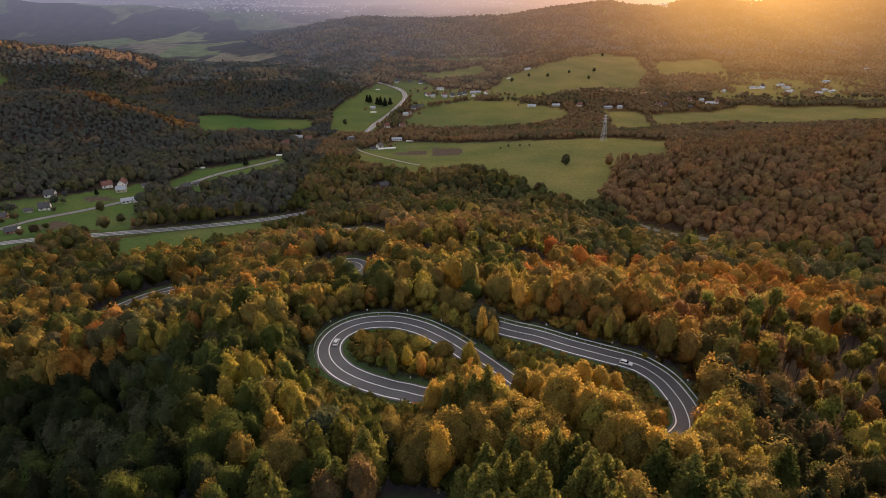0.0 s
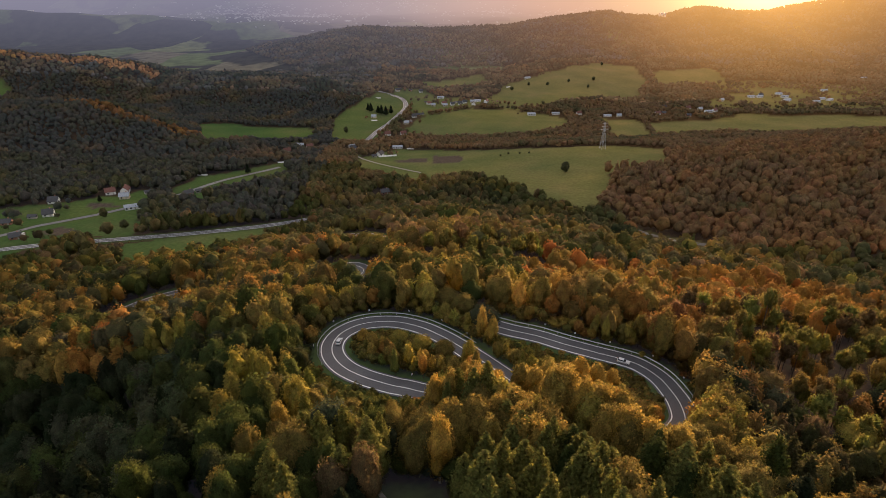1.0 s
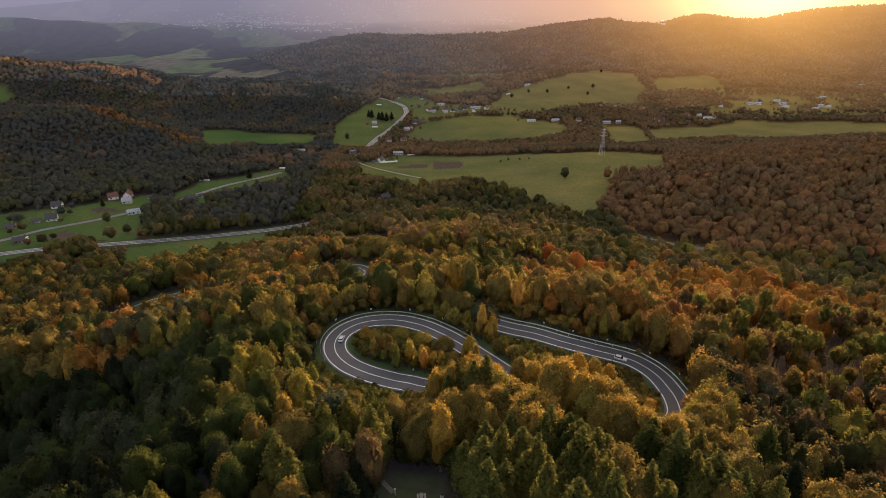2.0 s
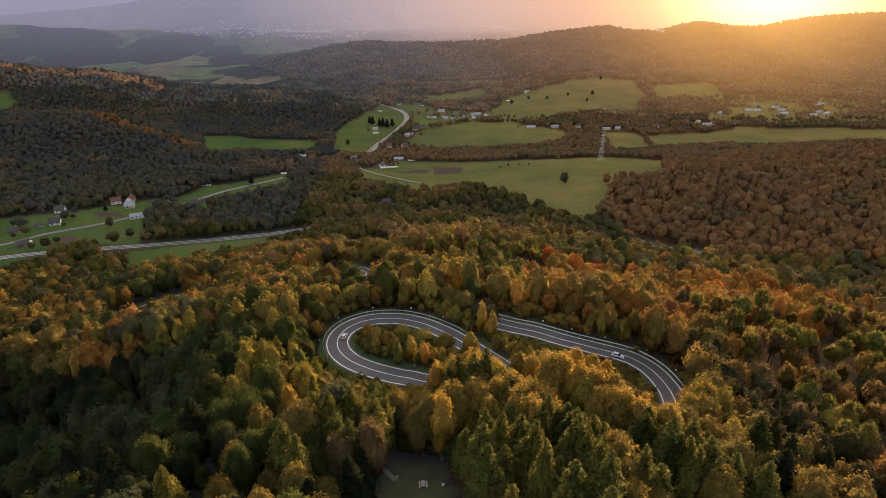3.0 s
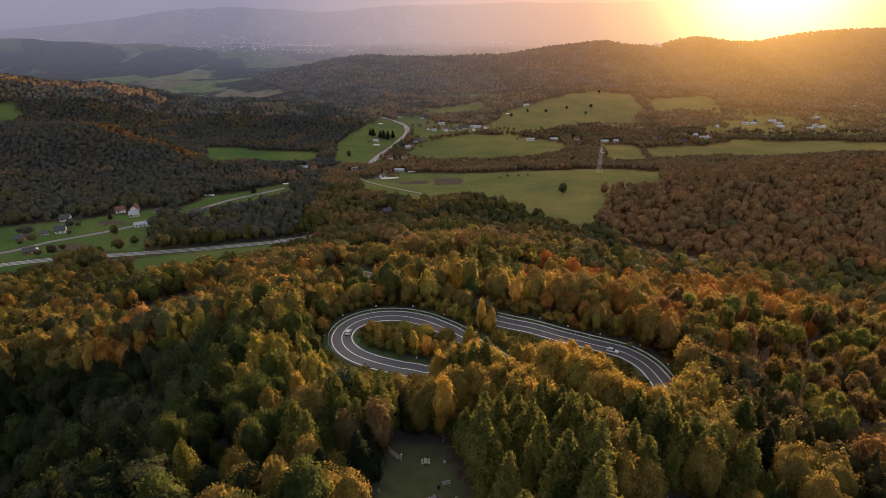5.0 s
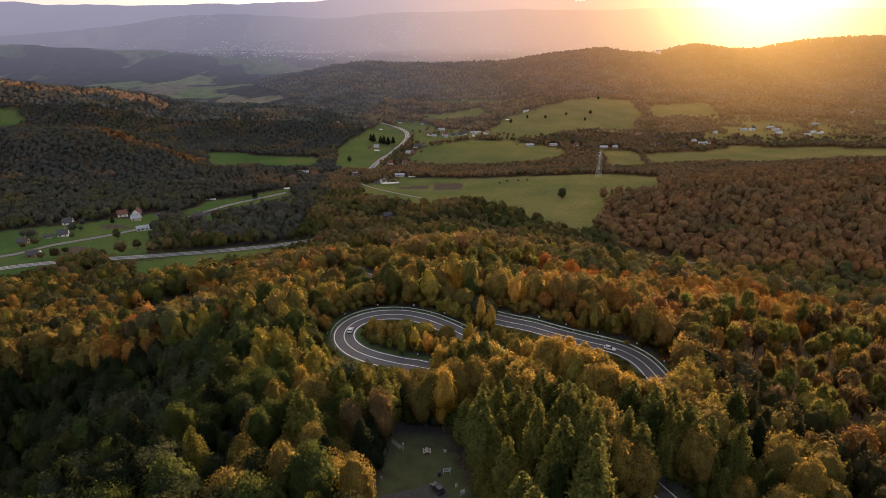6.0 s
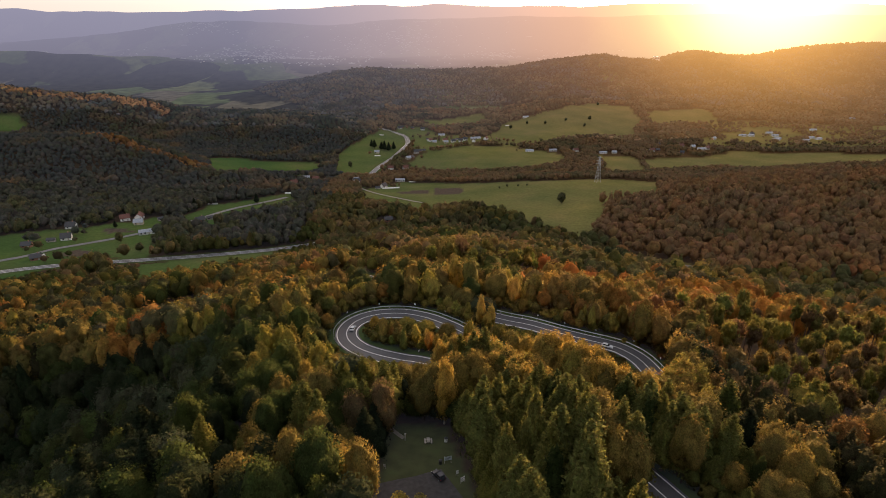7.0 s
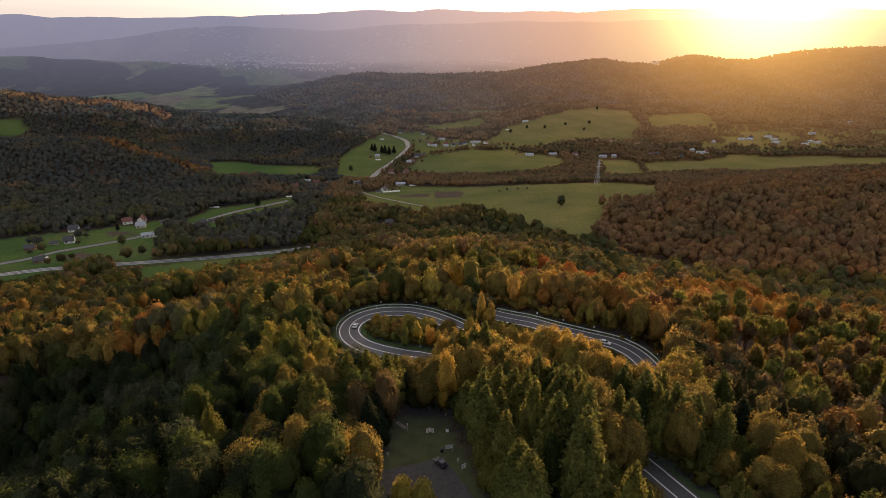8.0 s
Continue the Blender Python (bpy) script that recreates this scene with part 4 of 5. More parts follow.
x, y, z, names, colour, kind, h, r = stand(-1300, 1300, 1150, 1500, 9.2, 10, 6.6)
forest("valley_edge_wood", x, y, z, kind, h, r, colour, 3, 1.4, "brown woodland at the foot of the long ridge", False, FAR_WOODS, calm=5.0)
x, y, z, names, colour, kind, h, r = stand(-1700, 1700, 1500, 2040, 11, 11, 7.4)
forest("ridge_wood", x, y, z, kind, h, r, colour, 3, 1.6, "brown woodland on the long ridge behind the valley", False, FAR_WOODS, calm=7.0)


# undergrowth along the road banks
lower = MAIN[:, 1] < 149
bank = np.vstack([MAIN[lower][::2] + sideways_of(MAIN)[lower][::2] * o for o in (-12, -10, -8.2, -6.6, 6.6, 8.2, 10, 12)])
bank = bank + rng.uniform(-1.2, 1.2, bank.shape)
d, _ = nearest_road(bank[:, 0], bank[:, 1])
bank = bank[(d > 1.7) & ~inside(bank[:, 0], bank[:, 1], CLEAR)]
x, y = bank[:, 0], bank[:, 1]
cap = height_cap(x, y)
h = np.where(cap > 30, rng.uniform(2.6, 5.2, len(x)), np.minimum(rng.uniform(1.4, 3.4, len(x)), cap + 0.7))
names, colour, kind = zone_colours(x, y)
forest("roadside_scrub", x, y, ground_z(x, y), np.zeros(len(x), int), h, np.minimum(1.9, h * 0.75), colour * 0.85, 60, 0.26, "low bushes and saplings along the road banks", False)

# hedges and garden trees of the valley
hx, hy = [], []
for line in ([(72, 1160), (150, 1128), (240, 1150), (385, 1200)], [(-40, 1030), (48, 1103), (119, 1096), (215, 1035)], [(-60, 876), (40, 868), (156, 892)],
             [(140, 1335), (277, 1398), (380, 1498)], [(-64, 1050), (-62, 1140), (-84, 1215)]):
    p = spline(line, 9)
    p = p[rng.uniform(size=len(p)) < 0.75]
    hx.append(p[:, 0] + rng.uniform(-3, 3, len(p)))
    hy.append(p[:, 1] + rng.uniform(-3, 3, len(p)))
for px, py, _ in (q for group in HOMES for q in group):
    ang = rng.uniform(0, 6.28, 5)
    far = rng.uniform(11, 24, 5)
    hx.append(px + np.cos(ang) * far)
    hy.append(py + np.sin(ang) * far)
gx, gy = np.concatenate([rng.uniform(-110, 90, 90), rng.uniform(480, 1080, 2600)]), np.concatenate([rng.uniform(960, 1300, 90), rng.uniform(1085, 1390, 2600)])
keep = inside(gx, gy, MEADOWS[6]) | (inside(gx, gy, MEADOWS[12]) & (lumps(gx, gy, 60, 51) + 0.6 * lumps(gx, gy, 22, 52) > 0.05)) | ((gx > -60) & (gx < -35) & (gy < 1040))
hx, hy = np.concatenate(hx + [gx[keep]]), np.concatenate(hy + [gy[keep]])
d, _ = nearest_road(hx, hy)
keep = (d > 5) & ~near_home(hx, hy)
hx, hy = hx[keep], hy[keep]
names, colour, kind = zone_colours(hx, hy)
h = rng.uniform(4, 9, len(hx))
for name, m, mat, lab in (("hedge_trees", hy < 1140, FOLIAGE, "hedgerow and garden trees between fields and houses"),
                          ("village_trees", hy >= 1140, FAR_WOODS, "hedgerow and garden trees of the farther village")):
    forest(name, hx[m], hy[m], ground_z(hx[m], hy[m]), 0 * kind[m], h[m], h[m] * 0.5, colour[m], 14, 0.6, lab, False, mat, calm=6.0)


# ------------------------------------------------------------------ roadside things
def along(line, heights, a, b):
    """The stretch of a line from the point nearest to a, to the point nearest to b."""
    i = int(np.hypot(*(line - np.array(a)).T).argmin())
    j = int(np.hypot(*(line - np.array(b)).T).argmin())
    return line[i:j + 1], heights[i:j + 1]


def guardrail(a, b, off, label):
    line, z = along(MAIN, ROADS[0][2], a, b)
    p = line + sideways_of(line) * off
    root = tagged(new("guardrail"), label, "guardrail")
    bm = bmesh.new()
    prof = [(0.0, 0.45), (0.05, 0.52), (0.0, 0.6), (0.05, 0.68), (0.0, 0.75), (-0.02, 0.6)]
    nrm = sideways_of(p)
    rings = [[bm.verts.new((q[0] + n[0] * u, q[1] + n[1] * u, h + w)) for u, w in prof] for q, n, h in zip(p, nrm, z)]
    for r0, r1 in zip(rings, rings[1:]):
        for k in range(len(prof)):
            bm.faces.new((r0[k], r0[(k + 1) % 6], r1[(k + 1) % 6], r1[k]))
    part("rail_beam", bm, STEEL, root)
    me = None
    for k in range(0, len(p), 3):
        if me is None:
            bm = box(bmesh.new(), -0.05, 0.05, -0.05, 0.05, -0.6, 0.7)
            post = part("post", bm, STEEL, root)
            me = post.data
        else:
            post = new("post", me)
            post.parent = root
        post.location = (*(p[k] + nrm[k] * (0.1 if off > 0 else -0.1)), z[k])


guardrail((-28, 124), (6, 127), 3.9, "galvanised steel guardrail round the outer edge of the hairpin")
guardrail((55, 103), (9, 147), -3.9, "galvanised steel guardrail along the outer edge of the road bend")


def marker_post(x, y, z, turn):
    root = tagged(new("marker_post"), "slim roadside marker post with white reflector plate", "marker post", "marker posts along the hairpin road")
    part("pole", tube(bmesh.new(), (0, 0, -0.4), (0, 0, 1.3), 0.05, 0.05, 8), PLASTIC_BLACK, root)
    part("plate", box(bmesh.new(), -0.22, 0.22, -0.03, 0.03, 1.0, 1.5, 0.01), PAINT, root)
    root.matrix_basis = pose(x, y, z, 0, 0, turn)
    return root


first_post = None
for a, b, off in (((-30.5, 130), (4, 129), 4.85), ((55.8, 117), (22, 138.5), -4.85)):
    line, z = along(MAIN, ROADS[0][2], a, b)
    p, nrm = line + sideways_of(line) * off, sideways_of(line)
    for k in range(1, len(p), 7):
        turn = math.degrees(math.atan2(nrm[k][1], nrm[k][0])) + 90
        if first_post is None:
            first_post = marker_post(*p[k], z[k], turn)
        else:
            copy_thing(first_post, pose(*p[k], z[k], 0, 0, turn))
for px, py in ((-7.8, 112), (-25.5, 137)):
    copy_thing(first_post, pose(px, py, float(ground_z(np.array([px]), np.array([py]))[0]), 0, 0, 40))


# ------------------------------------------------------------------ cars
def car(name, paint, label, tall=1.0):
    """A family car, 4.4 m long, nose towards +y."""
    root = tagged(new(name), label, "car")

    def hull(profile, w0, w1, z_split):
        bm = bmesh.new()
        rows = []
        for side in (-1, 1):
            rows.append([bm.verts.new((side * (w0 if z < z_split else w1), y, z * tall)) for y, z in profile])
        bm.faces.new(rows[0])
        bm.faces.new(rows[1][::-1])
        n = len(profile)
        for k in range(n):
            bm.faces.new((rows[0][k], rows[1][k], rows[1][(k + 1) % n], rows[0][(k + 1) % n]))
        bmesh.ops.recalc_face_normals(bm, faces=bm.faces)
        bmesh.ops.bevel(bm, geom=list(bm.edges), offset=0.05, segments=2, affect="EDGES")
        return bm
    part("body", hull([(-2.2, 0.35), (-2.2, 0.8), (-2.05, 0.98), (0.75, 0.95), (2.0, 0.78), (2.2, 0.6), (2.2, 0.35)], 0.88, 0.84, 0.9), paint, root)
    part("roof", hull([(-1.75, 1.40), (-1.6, 1.48), (-0.2, 1.5), (0.15, 1.42), (0.1, 1.38), (-1.7, 1.36)], 0.66, 0.66, 0.5), paint, root)
    part("windscreen", hull([(-1.98, 0.95), (-1.72, 1.40), (0.12, 1.40), (0.85, 0.93)], 0.78, 0.68, 1.2), GLASS, root, "dark tinted glass")
    for sx in (-1, 1):
        for y in (-1.35, 1.35):
            bm = tube(bmesh.new(), (sx * 0.68, y, 0.32), (sx * 0.89, y, 0.32), 0.32, 0.32, 18)
            tyre = part("tyre", bm, RUBBER, root)
            part("rim", tube(bmesh.new(), (sx * 0.88, y, 0.32), (sx * 0.91, y, 0.32), 0.2, 0.17, 12), STEEL, tyre)
        part("headlight", box(bmesh.new(), sx * 0.7 - 0.16, sx * 0.7 + 0.16, 2.1, 2.22, 0.58 * tall, 0.72 * tall, 0.02), LAMP_GLASS, root, "clear headlight")
        part("tail_light", box(bmesh.new(), sx * 0.74 - 0.1, sx * 0.74 + 0.1, -2.23, -2.12, 0.68 * tall, 0.86 * tall, 0.02), LAMP_RED, root, "red tail light")
        part("mirror", box(bmesh.new(), sx * 0.95 - 0.08, sx * 0.95 + 0.08, 0.5, 0.62, 0.95 * tall, 1.08 * tall, 0.02), paint, root)
    part("bumper", box(bmesh.new(), -0.85, 0.85, 2.16, 2.25, 0.34, 0.5, 0.03), PLASTIC_BLACK, root)
    return root


def on_road(ob, at, off, back=False):
    line, z = MAIN, ROADS[0][2]
    i = int(np.hypot(*(line - np.array(at)).T).argmin())
    t = line[i + 1] - line[i - 1]
    n = sideways_of(line)[i]
    turn = math.degrees(math.atan2(-t[0], t[1])) + (180 if back else 0)
    slope = math.degrees(math.atan2(z[i + 1] - z[i - 1], np.hypot(*t))) * (-1 if back else 1)
    ob.matrix_basis = pose(*(line[i] + n * off), z[i] + 0.02, slope, 0, turn) @ Matrix.Scale(0.76, 4)


on_road(car("car", CAR_WHITE, "white hatchback car driving on the hairpin road"), (48.5, 128.3), 1.5, True)
on_road(car("car", CAR_WHITE, "white car climbing through the inside of the hairpin bend"), (-31, 134), -1.6)
suv = car("car", CAR_DARK, "dark blue estate car parked at the edge of the asphalt", 1.08)

# ------------------------------------------------------------------ the clearing
corners = [np.array(c, float) for c in ((-12.8, 51.5), (-1.5, 55.6), (6, 39), (-13.5, 39))]
u, v = [g.ravel() for g in np.meshgrid(np.linspace(0, 1, 26), np.linspace(0, 1, 26))]
flat = (corners[0] * ((1 - u) * (1 - v))[:, None] + corners[1] * (u * (1 - v))[:, None] + corners[2] * (u * v)[:, None] + corners[3] * ((1 - u) * v)[:, None])
flat += np.stack([lumps(flat[:, 0], flat[:, 1], 3.0, 3), lumps(flat[:, 0], flat[:, 1], 3.0, 4)], 1) * 0.25
i = (np.arange(25)[:, None] * 26 + np.arange(25)[None]).ravel()
me = bpy.data.meshes.new("car_park")
fill_mesh(me, np.column_stack([flat, ground_z(flat[:, 0], flat[:, 1]) + 0.14]), np.stack([i + 26, i + 27, i + 1, i], 1))
me.materials.append(plain("worn_asphalt", (0.055, 0.051, 0.05), 0.95, grain=1.2, spread=0.3))
tagged(new("car_park", me), "worn grey asphalt car park beside the grassy clearing", "car park", kind="structure")


def foot(px, py):
    return float(ground_z(np.array([px]), np.array([py]))[0])


suv.matrix_basis = pose(-1.9, 53.2, foot(-1.9, 53.2) + 0.17, -5, 0, 34) @ Matrix.Scale(0.68, 4)

table = tagged(new("picnic_table"), "weathered pale wooden picnic table with two benches on grass", "picnic table")
for k in range(4):
    part("board", box(bmesh.new(), -0.42 + 0.21 * k, -0.23 + 0.21 * k, -1.1, 1.1, 0.72, 0.77, 0.008), TIMBER, table)
for sx in (-1, 1):
    part("bench_seat", box(bmesh.new(), sx * 0.85 - 0.2, sx * 0.85 + 0.2, -1.2, 1.2, 0.42, 0.48, 0.008), TIMBER, table)
for y0 in (-0.75, 0.75):
    bm = bmesh.new()
    tube(bm, (-0.85, y0, 0), (-0.3, y0, 0.72), 0.06, 0.06, 6)
    tube(bm, (0.85, y0, 0), (0.3, y0, 0.72), 0.06, 0.06, 6)
    box(bm, -0.95, 0.95, y0 - 0.04, y0 + 0.04, 0.33, 0.42)
    part("trestle", bm, TIMBER, table)
table.matrix_basis = pose(-4.0, 64.5, foot(-4, 64.5), -10, 0, 4) @ Matrix.Scale(0.72, 4)


def sign(name, x, y, w, h, z0, turn, mat, label, cat):
    root = tagged(new(name), label, cat)
    for sx in (-1, 1):
        part("post", tube(bmesh.new(), (sx * w * 0.42, 0, -0.4), (sx * w * 0.42, 0, z0 + h), 0.05, 0.05, 8), TIMBER, root)
    part("panel", box(bmesh.new(), -w / 2, w / 2, -0.1, -0.05, z0, z0 + h, 0.01), mat, root)
    for k in range(3):
        part("text_bar", box(bmesh.new(), -w * 0.38, w * (0.38 - 0.12 * k), -0.12, -0.1, z0 + h * (0.66 - 0.22 * k), z0 + h * (0.74 - 0.22 * k)), PLASTIC_BLACK, root)
    root.matrix_basis = pose(x, y, foot(x, y), 0, 0, turn) @ Matrix.Scale(0.75, 4)


sign("information_board", -0.3, 57.6, 1.9, 1.1, 0.9, 12, BOARD, "pale blue information board on two wooden posts", "sign")
sign("banner", 2.2, 51.9, 1.2, 1.3, 0.5, 35, WHITE, "white notice panel on posts beside the car park", "sign")
sign("notice_board", 1.3, 54.0, 0.6, 0.9, 0.6, 25, WHITE, "small white notice panel on posts by the trees", "sign")
sign("notice_board", -11.6, 56.4, 0.5, 0.7, 0.6, -20, WHITE, "small white notice panel at the grass edge", "sign")
bollard = tagged(new("wooden_post"), "pale wooden post at the start of a path", "post")
part("shaft", tube(bmesh.new(), (0, 0, -0.4), (0, 0, 1.5), 0.14, 0.12, 8), TIMBER, bollard)
part("cap", tube(bmesh.new(), (0, 0, 1.5), (0, 0, 1.7), 0.2, 0.05, 8), WHITE, bollard)
bollard.matrix_basis = pose(-8.5, 65.5, foot(-8.5, 65.5))
for bx, by, lab in ((-0.6, 64.6, "small pale litter bin at the edge of the clearing"), (-1.6, 57.3, "dark litter bin beside the information board")):
    litter = tagged(new("litter_bin"), lab, "litter bin")
    part("drum", tube(bmesh.new(), (0, 0, 0), (0, 0, 0.85), 0.3, 0.34, 14), WHITE if "pale" in lab else PLASTIC_BLACK, litter)
    part("lid", tube(bmesh.new(), (0, 0, 0.85), (0, 0, 0.98), 0.37, 0.2, 14), PLASTIC_BLACK, litter)
    litter.matrix_basis = pose(bx, by, foot(bx, by))
path_line = spline([(-12.2, 71.5), (-10.6, 68.8), (-8.8, 66.2)], 1.0)
tagged(ribbon("footpath", path_line, ground_z(path_line[:, 0], path_line[:, 1]) + 0.06, 0.45, -0.45, 0, TRACK), "pale trodden earth footpath into the trees", "footpath", kind="structure")


# ------------------------------------------------------------------ houses
def house(name, w, d, eaves, rise, wall, roof, label, group, storeys=2, chimney=True):
    """A gabled house, ridge along x: walls, two roof slopes with overhang, windows, door, chimney."""
    root = tagged(new(name), label, "house" if "house" in name else name.replace("_", " "), group)
    bm = bmesh.new()
    a = [bm.verts.new(p) for p in ((-w / 2, -d / 2, -1.5), (w / 2, -d / 2, -1.5), (w / 2, d / 2, -1.5), (-w / 2, d / 2, -1.5))]
    b = [bm.verts.new(p) for p in ((-w / 2, -d / 2, eaves), (w / 2, -d / 2, eaves), (w / 2, d / 2, eaves), (-w / 2, d / 2, eaves))]
    g = [bm.verts.new((-w / 2, 0, eaves + rise)), bm.verts.new((w / 2, 0, eaves + rise))]
    bm.faces.new((a[0], a[1], b[1], b[0]))
    bm.faces.new((a[2], a[3], b[3], b[2]))
    bm.faces.new((a[1], a[2], b[2], g[1], b[1]))
    bm.faces.new((a[3], a[0], b[0], g[0], b[3]))
    bm.faces.new((b[0], b[1], g[1], g[0]))
    bm.faces.new((b[2], b[3], g[0], g[1]))
    part("wall", bm, wall, root)
    bm = bmesh.new()
    k = rise / (d / 2)
    for s in (-1, 1):
        e = d / 2 + 0.6
        lo, hi = eaves - 0.6 * k + 0.06, eaves + rise + 0.06
        pts = [(-w / 2 - 0.5, s * e, lo), (w / 2 + 0.5, s * e, lo), (w / 2 + 0.5, 0, hi), (-w / 2 - 0.5, 0, hi)]
        low = [bm.verts.new(p) for p in pts]
        top = [bm.verts.new((p[0], p[1], p[2] + 0.25)) for p in pts]
        bm.faces.new(low)
        bm.faces.new(top)
        for q in range(4):
            bm.faces.new((low[q], low[(q + 1) % 4], top[(q + 1) % 4], top[q]))
    bmesh.ops.recalc_face_normals(bm, faces=bm.faces)
    roof_ob = part("roof", bm, roof, root)
    if chimney:
        part("chimney", box(bmesh.new(), w * 0.2, w * 0.2 + 0.7, -0.2, 0.6, eaves + rise - 0.8, eaves + rise + 1.1), BRICK, roof_ob)
    n = max(2, int(w // 3))
    for lev in range(storeys):
        zz = 1.0 + 2.7 * lev
        if zz + 1.3 > eaves + 0.1:
            continue
        for k in range(n):
            cx = -w / 2 + (k + 0.5) * w / n
            if lev == 0 and k == n // 2:
                part("door", box(bmesh.new(), cx - 0.5, cx + 0.5, -d / 2 - 0.06, -d / 2 + 0.02, 0, 2.1), TIMBER, root)
                continue
            win = part("window", box(bmesh.new(), cx - 0.6, cx + 0.6, -d / 2 - 0.05, -d / 2 + 0.02, zz, zz + 1.3), GLASS, root)
    for lev in range(storeys):
        part("window", box(bmesh.new(), w / 2 - 0.02, w / 2 + 0.05, -0.6, 0.6, 1.0 + 2.6 * lev, 2.3 + 2.6 * lev), GLASS, root)
    return root


VILLAGE_GROUP = "houses in the valley"
models = [
    (house("house", 8, 6.6, 2.9, 3.3, WHITE, DARK_TILE, "white house with a steep dark tiled roof by meadows", VILLAGE_GROUP), HOMES[0]),
    (house("house", 8.5, 6.6, 3.2, 2.8, WHITE, RED_TILE, "white house with a red tiled roof in the valley", VILLAGE_GROUP), HOMES[1]),
    (house("house", 8, 6.4, 3.0, 2.4, CREAM, GREY_SHEET, "cream house with a grey sheet-metal roof among trees", VILLAGE_GROUP), HOMES[2]),
    (house("house", 7.5, 5.6, 2.5, 2.2, BRICK, DARK_TILE, "small brown brick house with a dark roof", VILLAGE_GROUP, 1), HOMES[3]),
    (house("barn", 13, 6.5, 2.7, 1.5, WHITE, GREY_SHEET, "long white barn with a pale grey metal roof", "barns in the valley", 1, False), HOMES[4]),
    (house("shed", 6, 4, 2.2, 1.2, TIMBER, DARK_TILE, "low timber shed with a dark roof on grass", "sheds in the valley", 1, False), HOMES[5]),
]
for ob, spots in models:
    for k, (px, py, turn) in enumerate(spots):
        m = pose(px, py, foot(px, py), 0, 0, turn)
        if k == 0:
            ob.matrix_basis = m
        else:
            copy_thing(ob, m)


def tunnel(px, py, turn, size=1.0):
    """A plastic-covered growing tunnel or row of wrapped bales."""
    root = tagged(new("polytunnel"), "white plastic-covered growing tunnel on the meadow", "polytunnel", "polytunnels on the meadows")
    bm = bmesh.new()
    arc = [(math.cos(a) * 2.2, math.sin(a) * 2.4) for a in np.linspace(0, math.pi, 11)]
    ends = [[bm.verts.new((xx, u, zz)) for u, zz in arc] for xx in (-8, 8)]
    for k in range(10):
        bm.faces.new((ends[0][k], ends[0][k + 1], ends[1][k + 1], ends[1][k]))
    for e in ends:
        bm.faces.new(e)
    part("cover", bm, WHITE, root)
    for xx in (-8, 8):
        part("end_frame", box(bmesh.new(), xx - 0.06, xx + 0.06, -0.6, 0.6, 0, 2.0), TIMBER, root)
    root.matrix_basis = pose(px, py, foot(px, py), 0, 0, turn)
    root.scale = (size, size, size)
    return root


one = tunnel(-76, 716, 20, 0.62)
for px, py, turn in ((-70, 719, 24), (-64, 722, 20), (-186, 660, 10), (-252, 592, 8), (-318, 402, 60), (-116, 990, 4), (139, 1306, 30), (-128, 1180, 0), (-45, 784, 0)):
    copy_thing(one, pose(px, py, foot(px, py), 0, 0, turn))

pylon = tagged(new("power_pylon"), "tall grey steel lattice power pylon standing in the meadow", "power pylon")
TALL = 33.0


def corner_of(k, z):
    wide = 2.3 * (1 - z / TALL) + 0.35
    return (wide * (1, 1, -1, -1)[k % 4], wide * (1, -1, -1, 1)[k % 4], z)


for k in range(4):
    part("leg", tube(bmesh.new(), corner_of(k, -1.0), corner_of(k, TALL), 0.16, 0.1, 6), STEEL, pylon)
levels = [0.0, 5.5, 10.5, 15.0, 19.0, 22.5, 25.5, 28.0, 30.5]
for z0, z1 in zip(levels, levels[1:]):
    for k in range(4):
        part("brace", tube(bmesh.new(), corner_of(k, z0), corner_of(k + 1, z1), 0.07, 0.07, 5), STEEL, pylon)
        part("girt", tube(bmesh.new(), corner_of(k, z1), corner_of(k + 1, z1), 0.07, 0.07, 5), STEEL, pylon)
for zz, reach in ((24.0, 5.2), (27.5, 4.2), (31.0, 3.2)):
    arm = part("cross_arm", box(bmesh.new(), -reach, reach, -0.18, 0.18, zz, zz + 0.35), STEEL, pylon)
    for sx in (-1, 1):
        part("insulator", tube(bmesh.new(), (sx * (reach - 0.3), 0, zz), (sx * (reach - 0.3), 0, zz - 1.5), 0.13, 0.13, 8), GLASS, arm)
pylon.matrix_basis = pose(190, 694, foot(190, 694), 0, 0, 20)

hall = tagged(new("hilltop_building"), "white flat-roofed building on the crest of the far ridge", "building")
# haze emission in the wall material keeps this backlit building pale
part("wall", box(bmesh.new(), -10, 10, -6, 6, -4, 18), FAR_WALLS, hall)
part("roof", box(bmesh.new(), -10.6, 10.6, -6.6, 6.6, 18.05, 18.8), GREY_SHEET, hall)
for k in range(5):
    part("window", box(bmesh.new(), -8.2 + 3.6 * k, -6.6 + 3.6 * k, -6.1, -5.98, 12.5, 14.5), GLASS, hall)
hall.matrix_basis = pose(666, 1945, foot(666, 1945), 0, 0, 10) @ Matrix.Scale(0.95, 4)

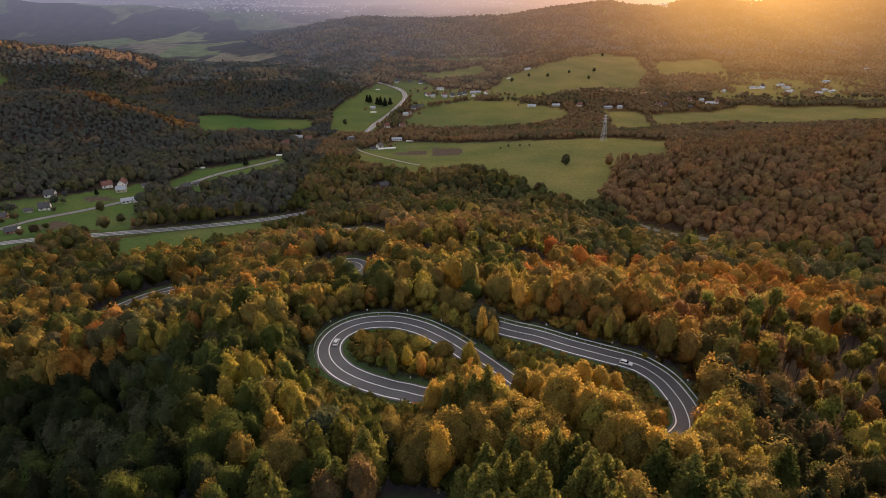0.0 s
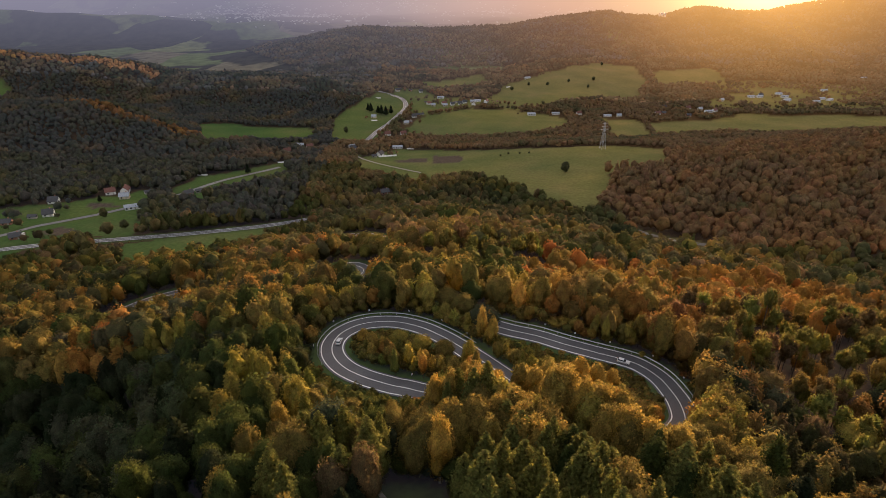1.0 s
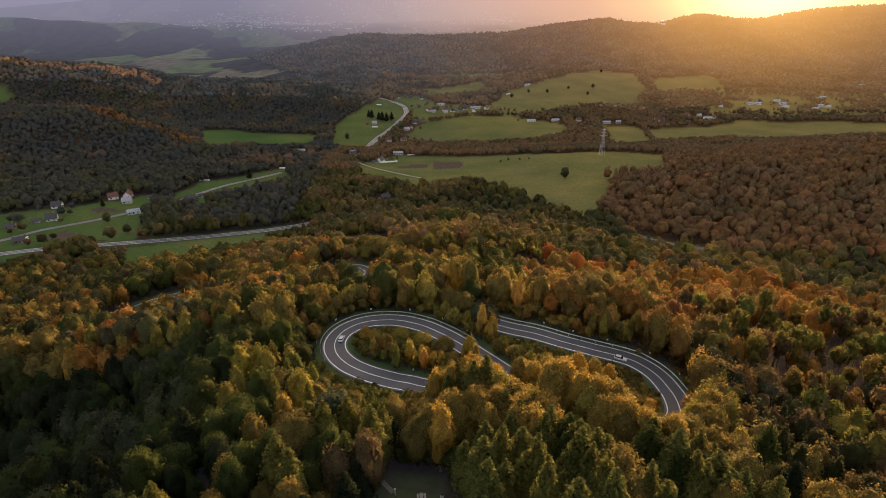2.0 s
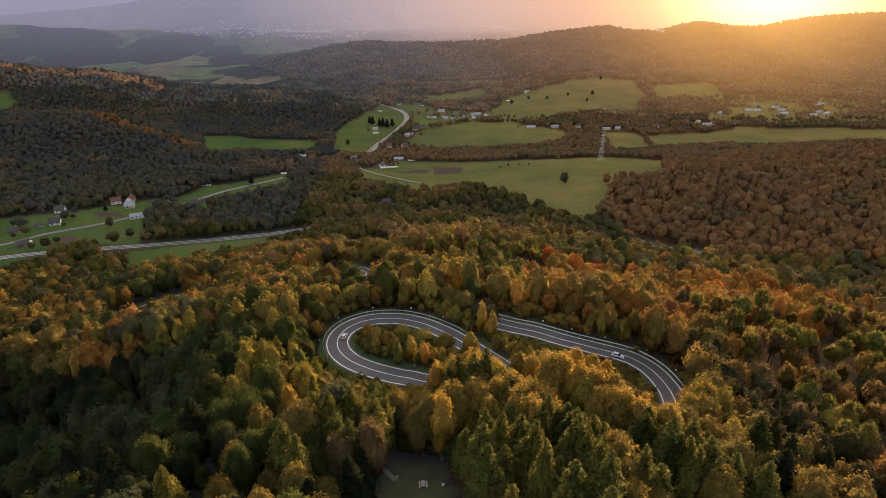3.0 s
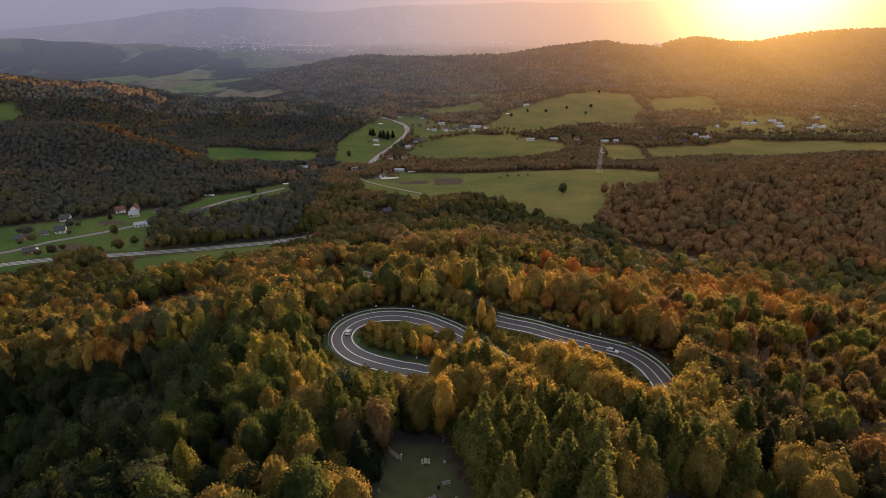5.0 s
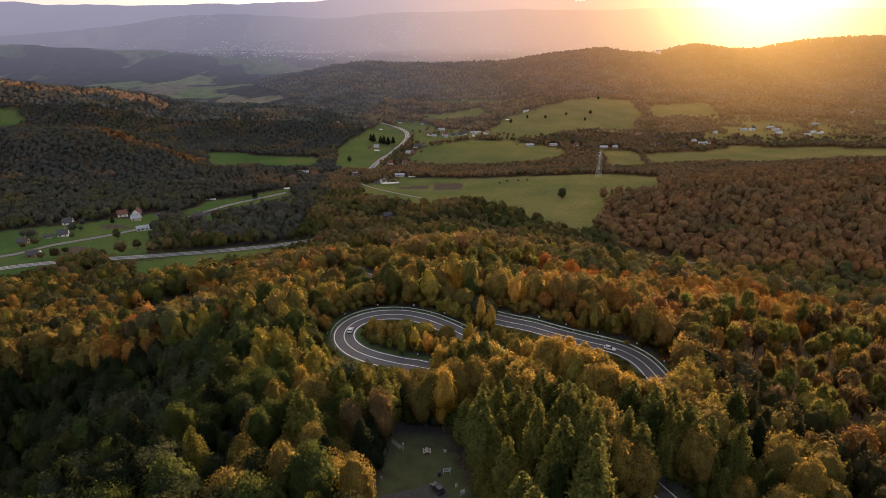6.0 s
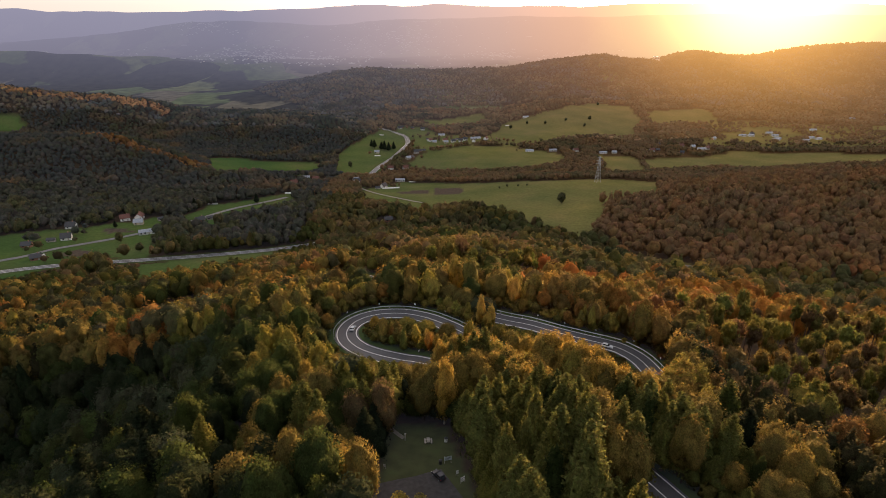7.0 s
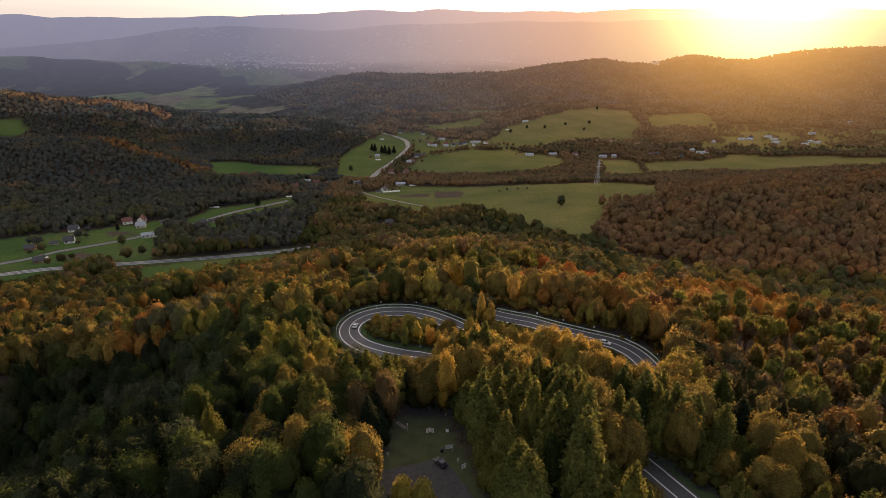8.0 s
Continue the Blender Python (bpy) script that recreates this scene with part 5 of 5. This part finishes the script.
# trees that stand alone in the fields
lone = [(123, 576, 0, 12), (-306, 494, 3, 7), (-258, 560, 3, 13), (-208, 604, 3, 11), (-100, 1030, 3, 16), (-108, 1036, 3, 17), (-114, 1040, 3, 15), (-92, 1042, 3, 15),
        (-128, 1052, 3, 16), (-134, 1060, 3, 14), (300, 1263, 0, 8), (266, 1298, 0, 7), (-150, 905, 0, 10), (-280, 452, 0, 9), (-247, 420, 0, 8), (67, 679, 0, 3), (77, 687, 0, 3.4), (90, 684, 0, 3), (101, 683, 0, 2.6), (182, 1301, 0, 8), (219, 1285, 0, 8), (321, 1309, 0, 9), (372, 1452, 0, 8), (143, 1272, 0, 9)]
lx, ly, lk, lh = [np.array(c, float) for c in zip(*lone)]
plant(lx, ly, ground_z(lx, ly), np.array(["moss" if k < 2 else "dark" for k in lk]), lk.astype(int), lh, lh * np.where(lk < 2, 0.42, 0.3))

# single trees that stand out by their colour
odd = [(-104, 150, "orange", 0, 11.0, 5.5), (-97, 147, "orange", 0, 9.5, 4.5), (-42, 160, "lime", 1, 10.5, 4.2), (-37, 163, "lime", 1, 9.0, 3.6), (-29, 156, "lime", 0, 9.5, 4.4),
       (11, 137.5, "grey", 0, 9.5, 4.6), (5.5, 147, "olive", 0, 9.0, 3.8), (0.5, 152, "olive", 0, 9.0, 3.8), (8.5, 155, "green", 0, 9.5, 3.6), (-19.5, 49, "gold", 0, 11.3, 4.3), (-15.3, 46.5, "gold", 0, 8.8, 3.6), (-7.2, 37.3, "lime", 1, 9.4, 2.5), (-4.2, 36.8, "lime", 1, 9.4, 2.3), (-14, 62, "dark", 3, 10.5, 2.9), (-11.5, 78, "dark", 0, 9.5, 3.6), (-6.5, 75.5, "green", 0, 5.5, 3.4), (-2.0, 74.5, "grey", 0, 6.0, 3.2), (2.2, 70, "green", 0, 7.0, 3.0), (-13.4, 59, "dark", 0, 4.6, 2.2), (-14.5, 68, "dark", 0, 6.5, 3.4), (86, 91, "lime", 0, 11.0, 4.6),
       (27, 105, "gold", 1, 8.5, 2.7), (31, 107, "gold", 1, 9.5, 2.6), (35, 107, "gold", 1, 9.0, 2.4), (24, 107, "gold", 1, 8.0, 2.6), (18, 104, "gold", 1, 9.0, 2.8), (39, 108, "gold", 1, 7.5, 2.2),
       (-19, 128, "gold", 1, 6.0, 2.2), (-12, 130, "lime", 0, 5.5, 2.6), (-6, 126, "lime", 0, 6.0, 2.8), (-22, 133, "gold", 1, 5.0, 1.9), (-15, 124, "amber", 0, 5.0, 2.2), (0, 122, "olive", 0, 6.5, 2.8)]
ox, oy, on, ok, oh, orr = [list(c) for c in zip(*odd)]
ox, oy = np.array(ox, float), np.array(oy, float)
plant(ox, oy, ground_z(ox, oy), on, ok, oh, orr)

# far town: specks of houses on the plain
spots = [(-900, 3350, 240, 190, 420), (-330, 3950, 230, 150, 260), (330, 3550, 170, 90, 110), (-1500, 3950, 130, 60, 90), (-400, 3300, 900, 380, 260)]
tx = np.concatenate([rng.normal(cx, sx, k) for cx, cy, sx, sy, k in spots])
ty = np.concatenate([rng.normal(cy, sy, k) for cx, cy, sx, sy, k in spots])
keep = (np.abs(lumps(tx, ty, 160, 41)) < 0.6) & (ty > 2650) & (ty < 4350)
tx, ty = tx[keep], ty[keep]
tz = ground_z(tx, ty)
tw, td, th = rng.uniform(1.8, 4, len(tx)), rng.uniform(1.6, 3.2, len(tx)), rng.uniform(1.2, 2.4, len(tx))
big = rng.uniform(size=len(tx)) < 0.06
tw[big] *= 3.5
cube = np.array([(-1, -1, -0.3), (1, -1, -0.3), (1, 1, -0.3), (-1, 1, -0.3), (-1, -1, 1), (1, -1, 1), (1, 1, 1), (-1, 1, 1), (-1, 0, 1.6), (1, 0, 1.6)], float)
tris = np.array([(0, 1, 5), (0, 5, 4), (1, 2, 6), (1, 6, 5), (2, 3, 7), (2, 7, 6), (3, 0, 4), (3, 4, 7), (4, 5, 9), (4, 9, 8), (6, 7, 8), (6, 8, 9), (5, 6, 9), (7, 4, 8)])
tv = cube[None] * np.stack([tw, td, th], 1)[:, None] + np.stack(drawn_in(tx, ty, tz), 1)[:, None]
me = bpy.data.meshes.new("far_town")
fill_mesh(me, tv.reshape(-1, 3), (tris[None] + 10 * np.arange(len(tx))[:, None, None]).reshape(-1, 3))
me.materials.append(FAR_WALLS)
tagged(new("far_town", me), "pale houses of a far town on the hazy plain", "town", kind="stuff")

# from units of the plan to metres
for ob in list(scene.objects):
    if ob.parent is None and ob is not cam and ob is not sun:
        ob.matrix_basis = Matrix.Scale(SCALE, 4) @ ob.matrix_basis
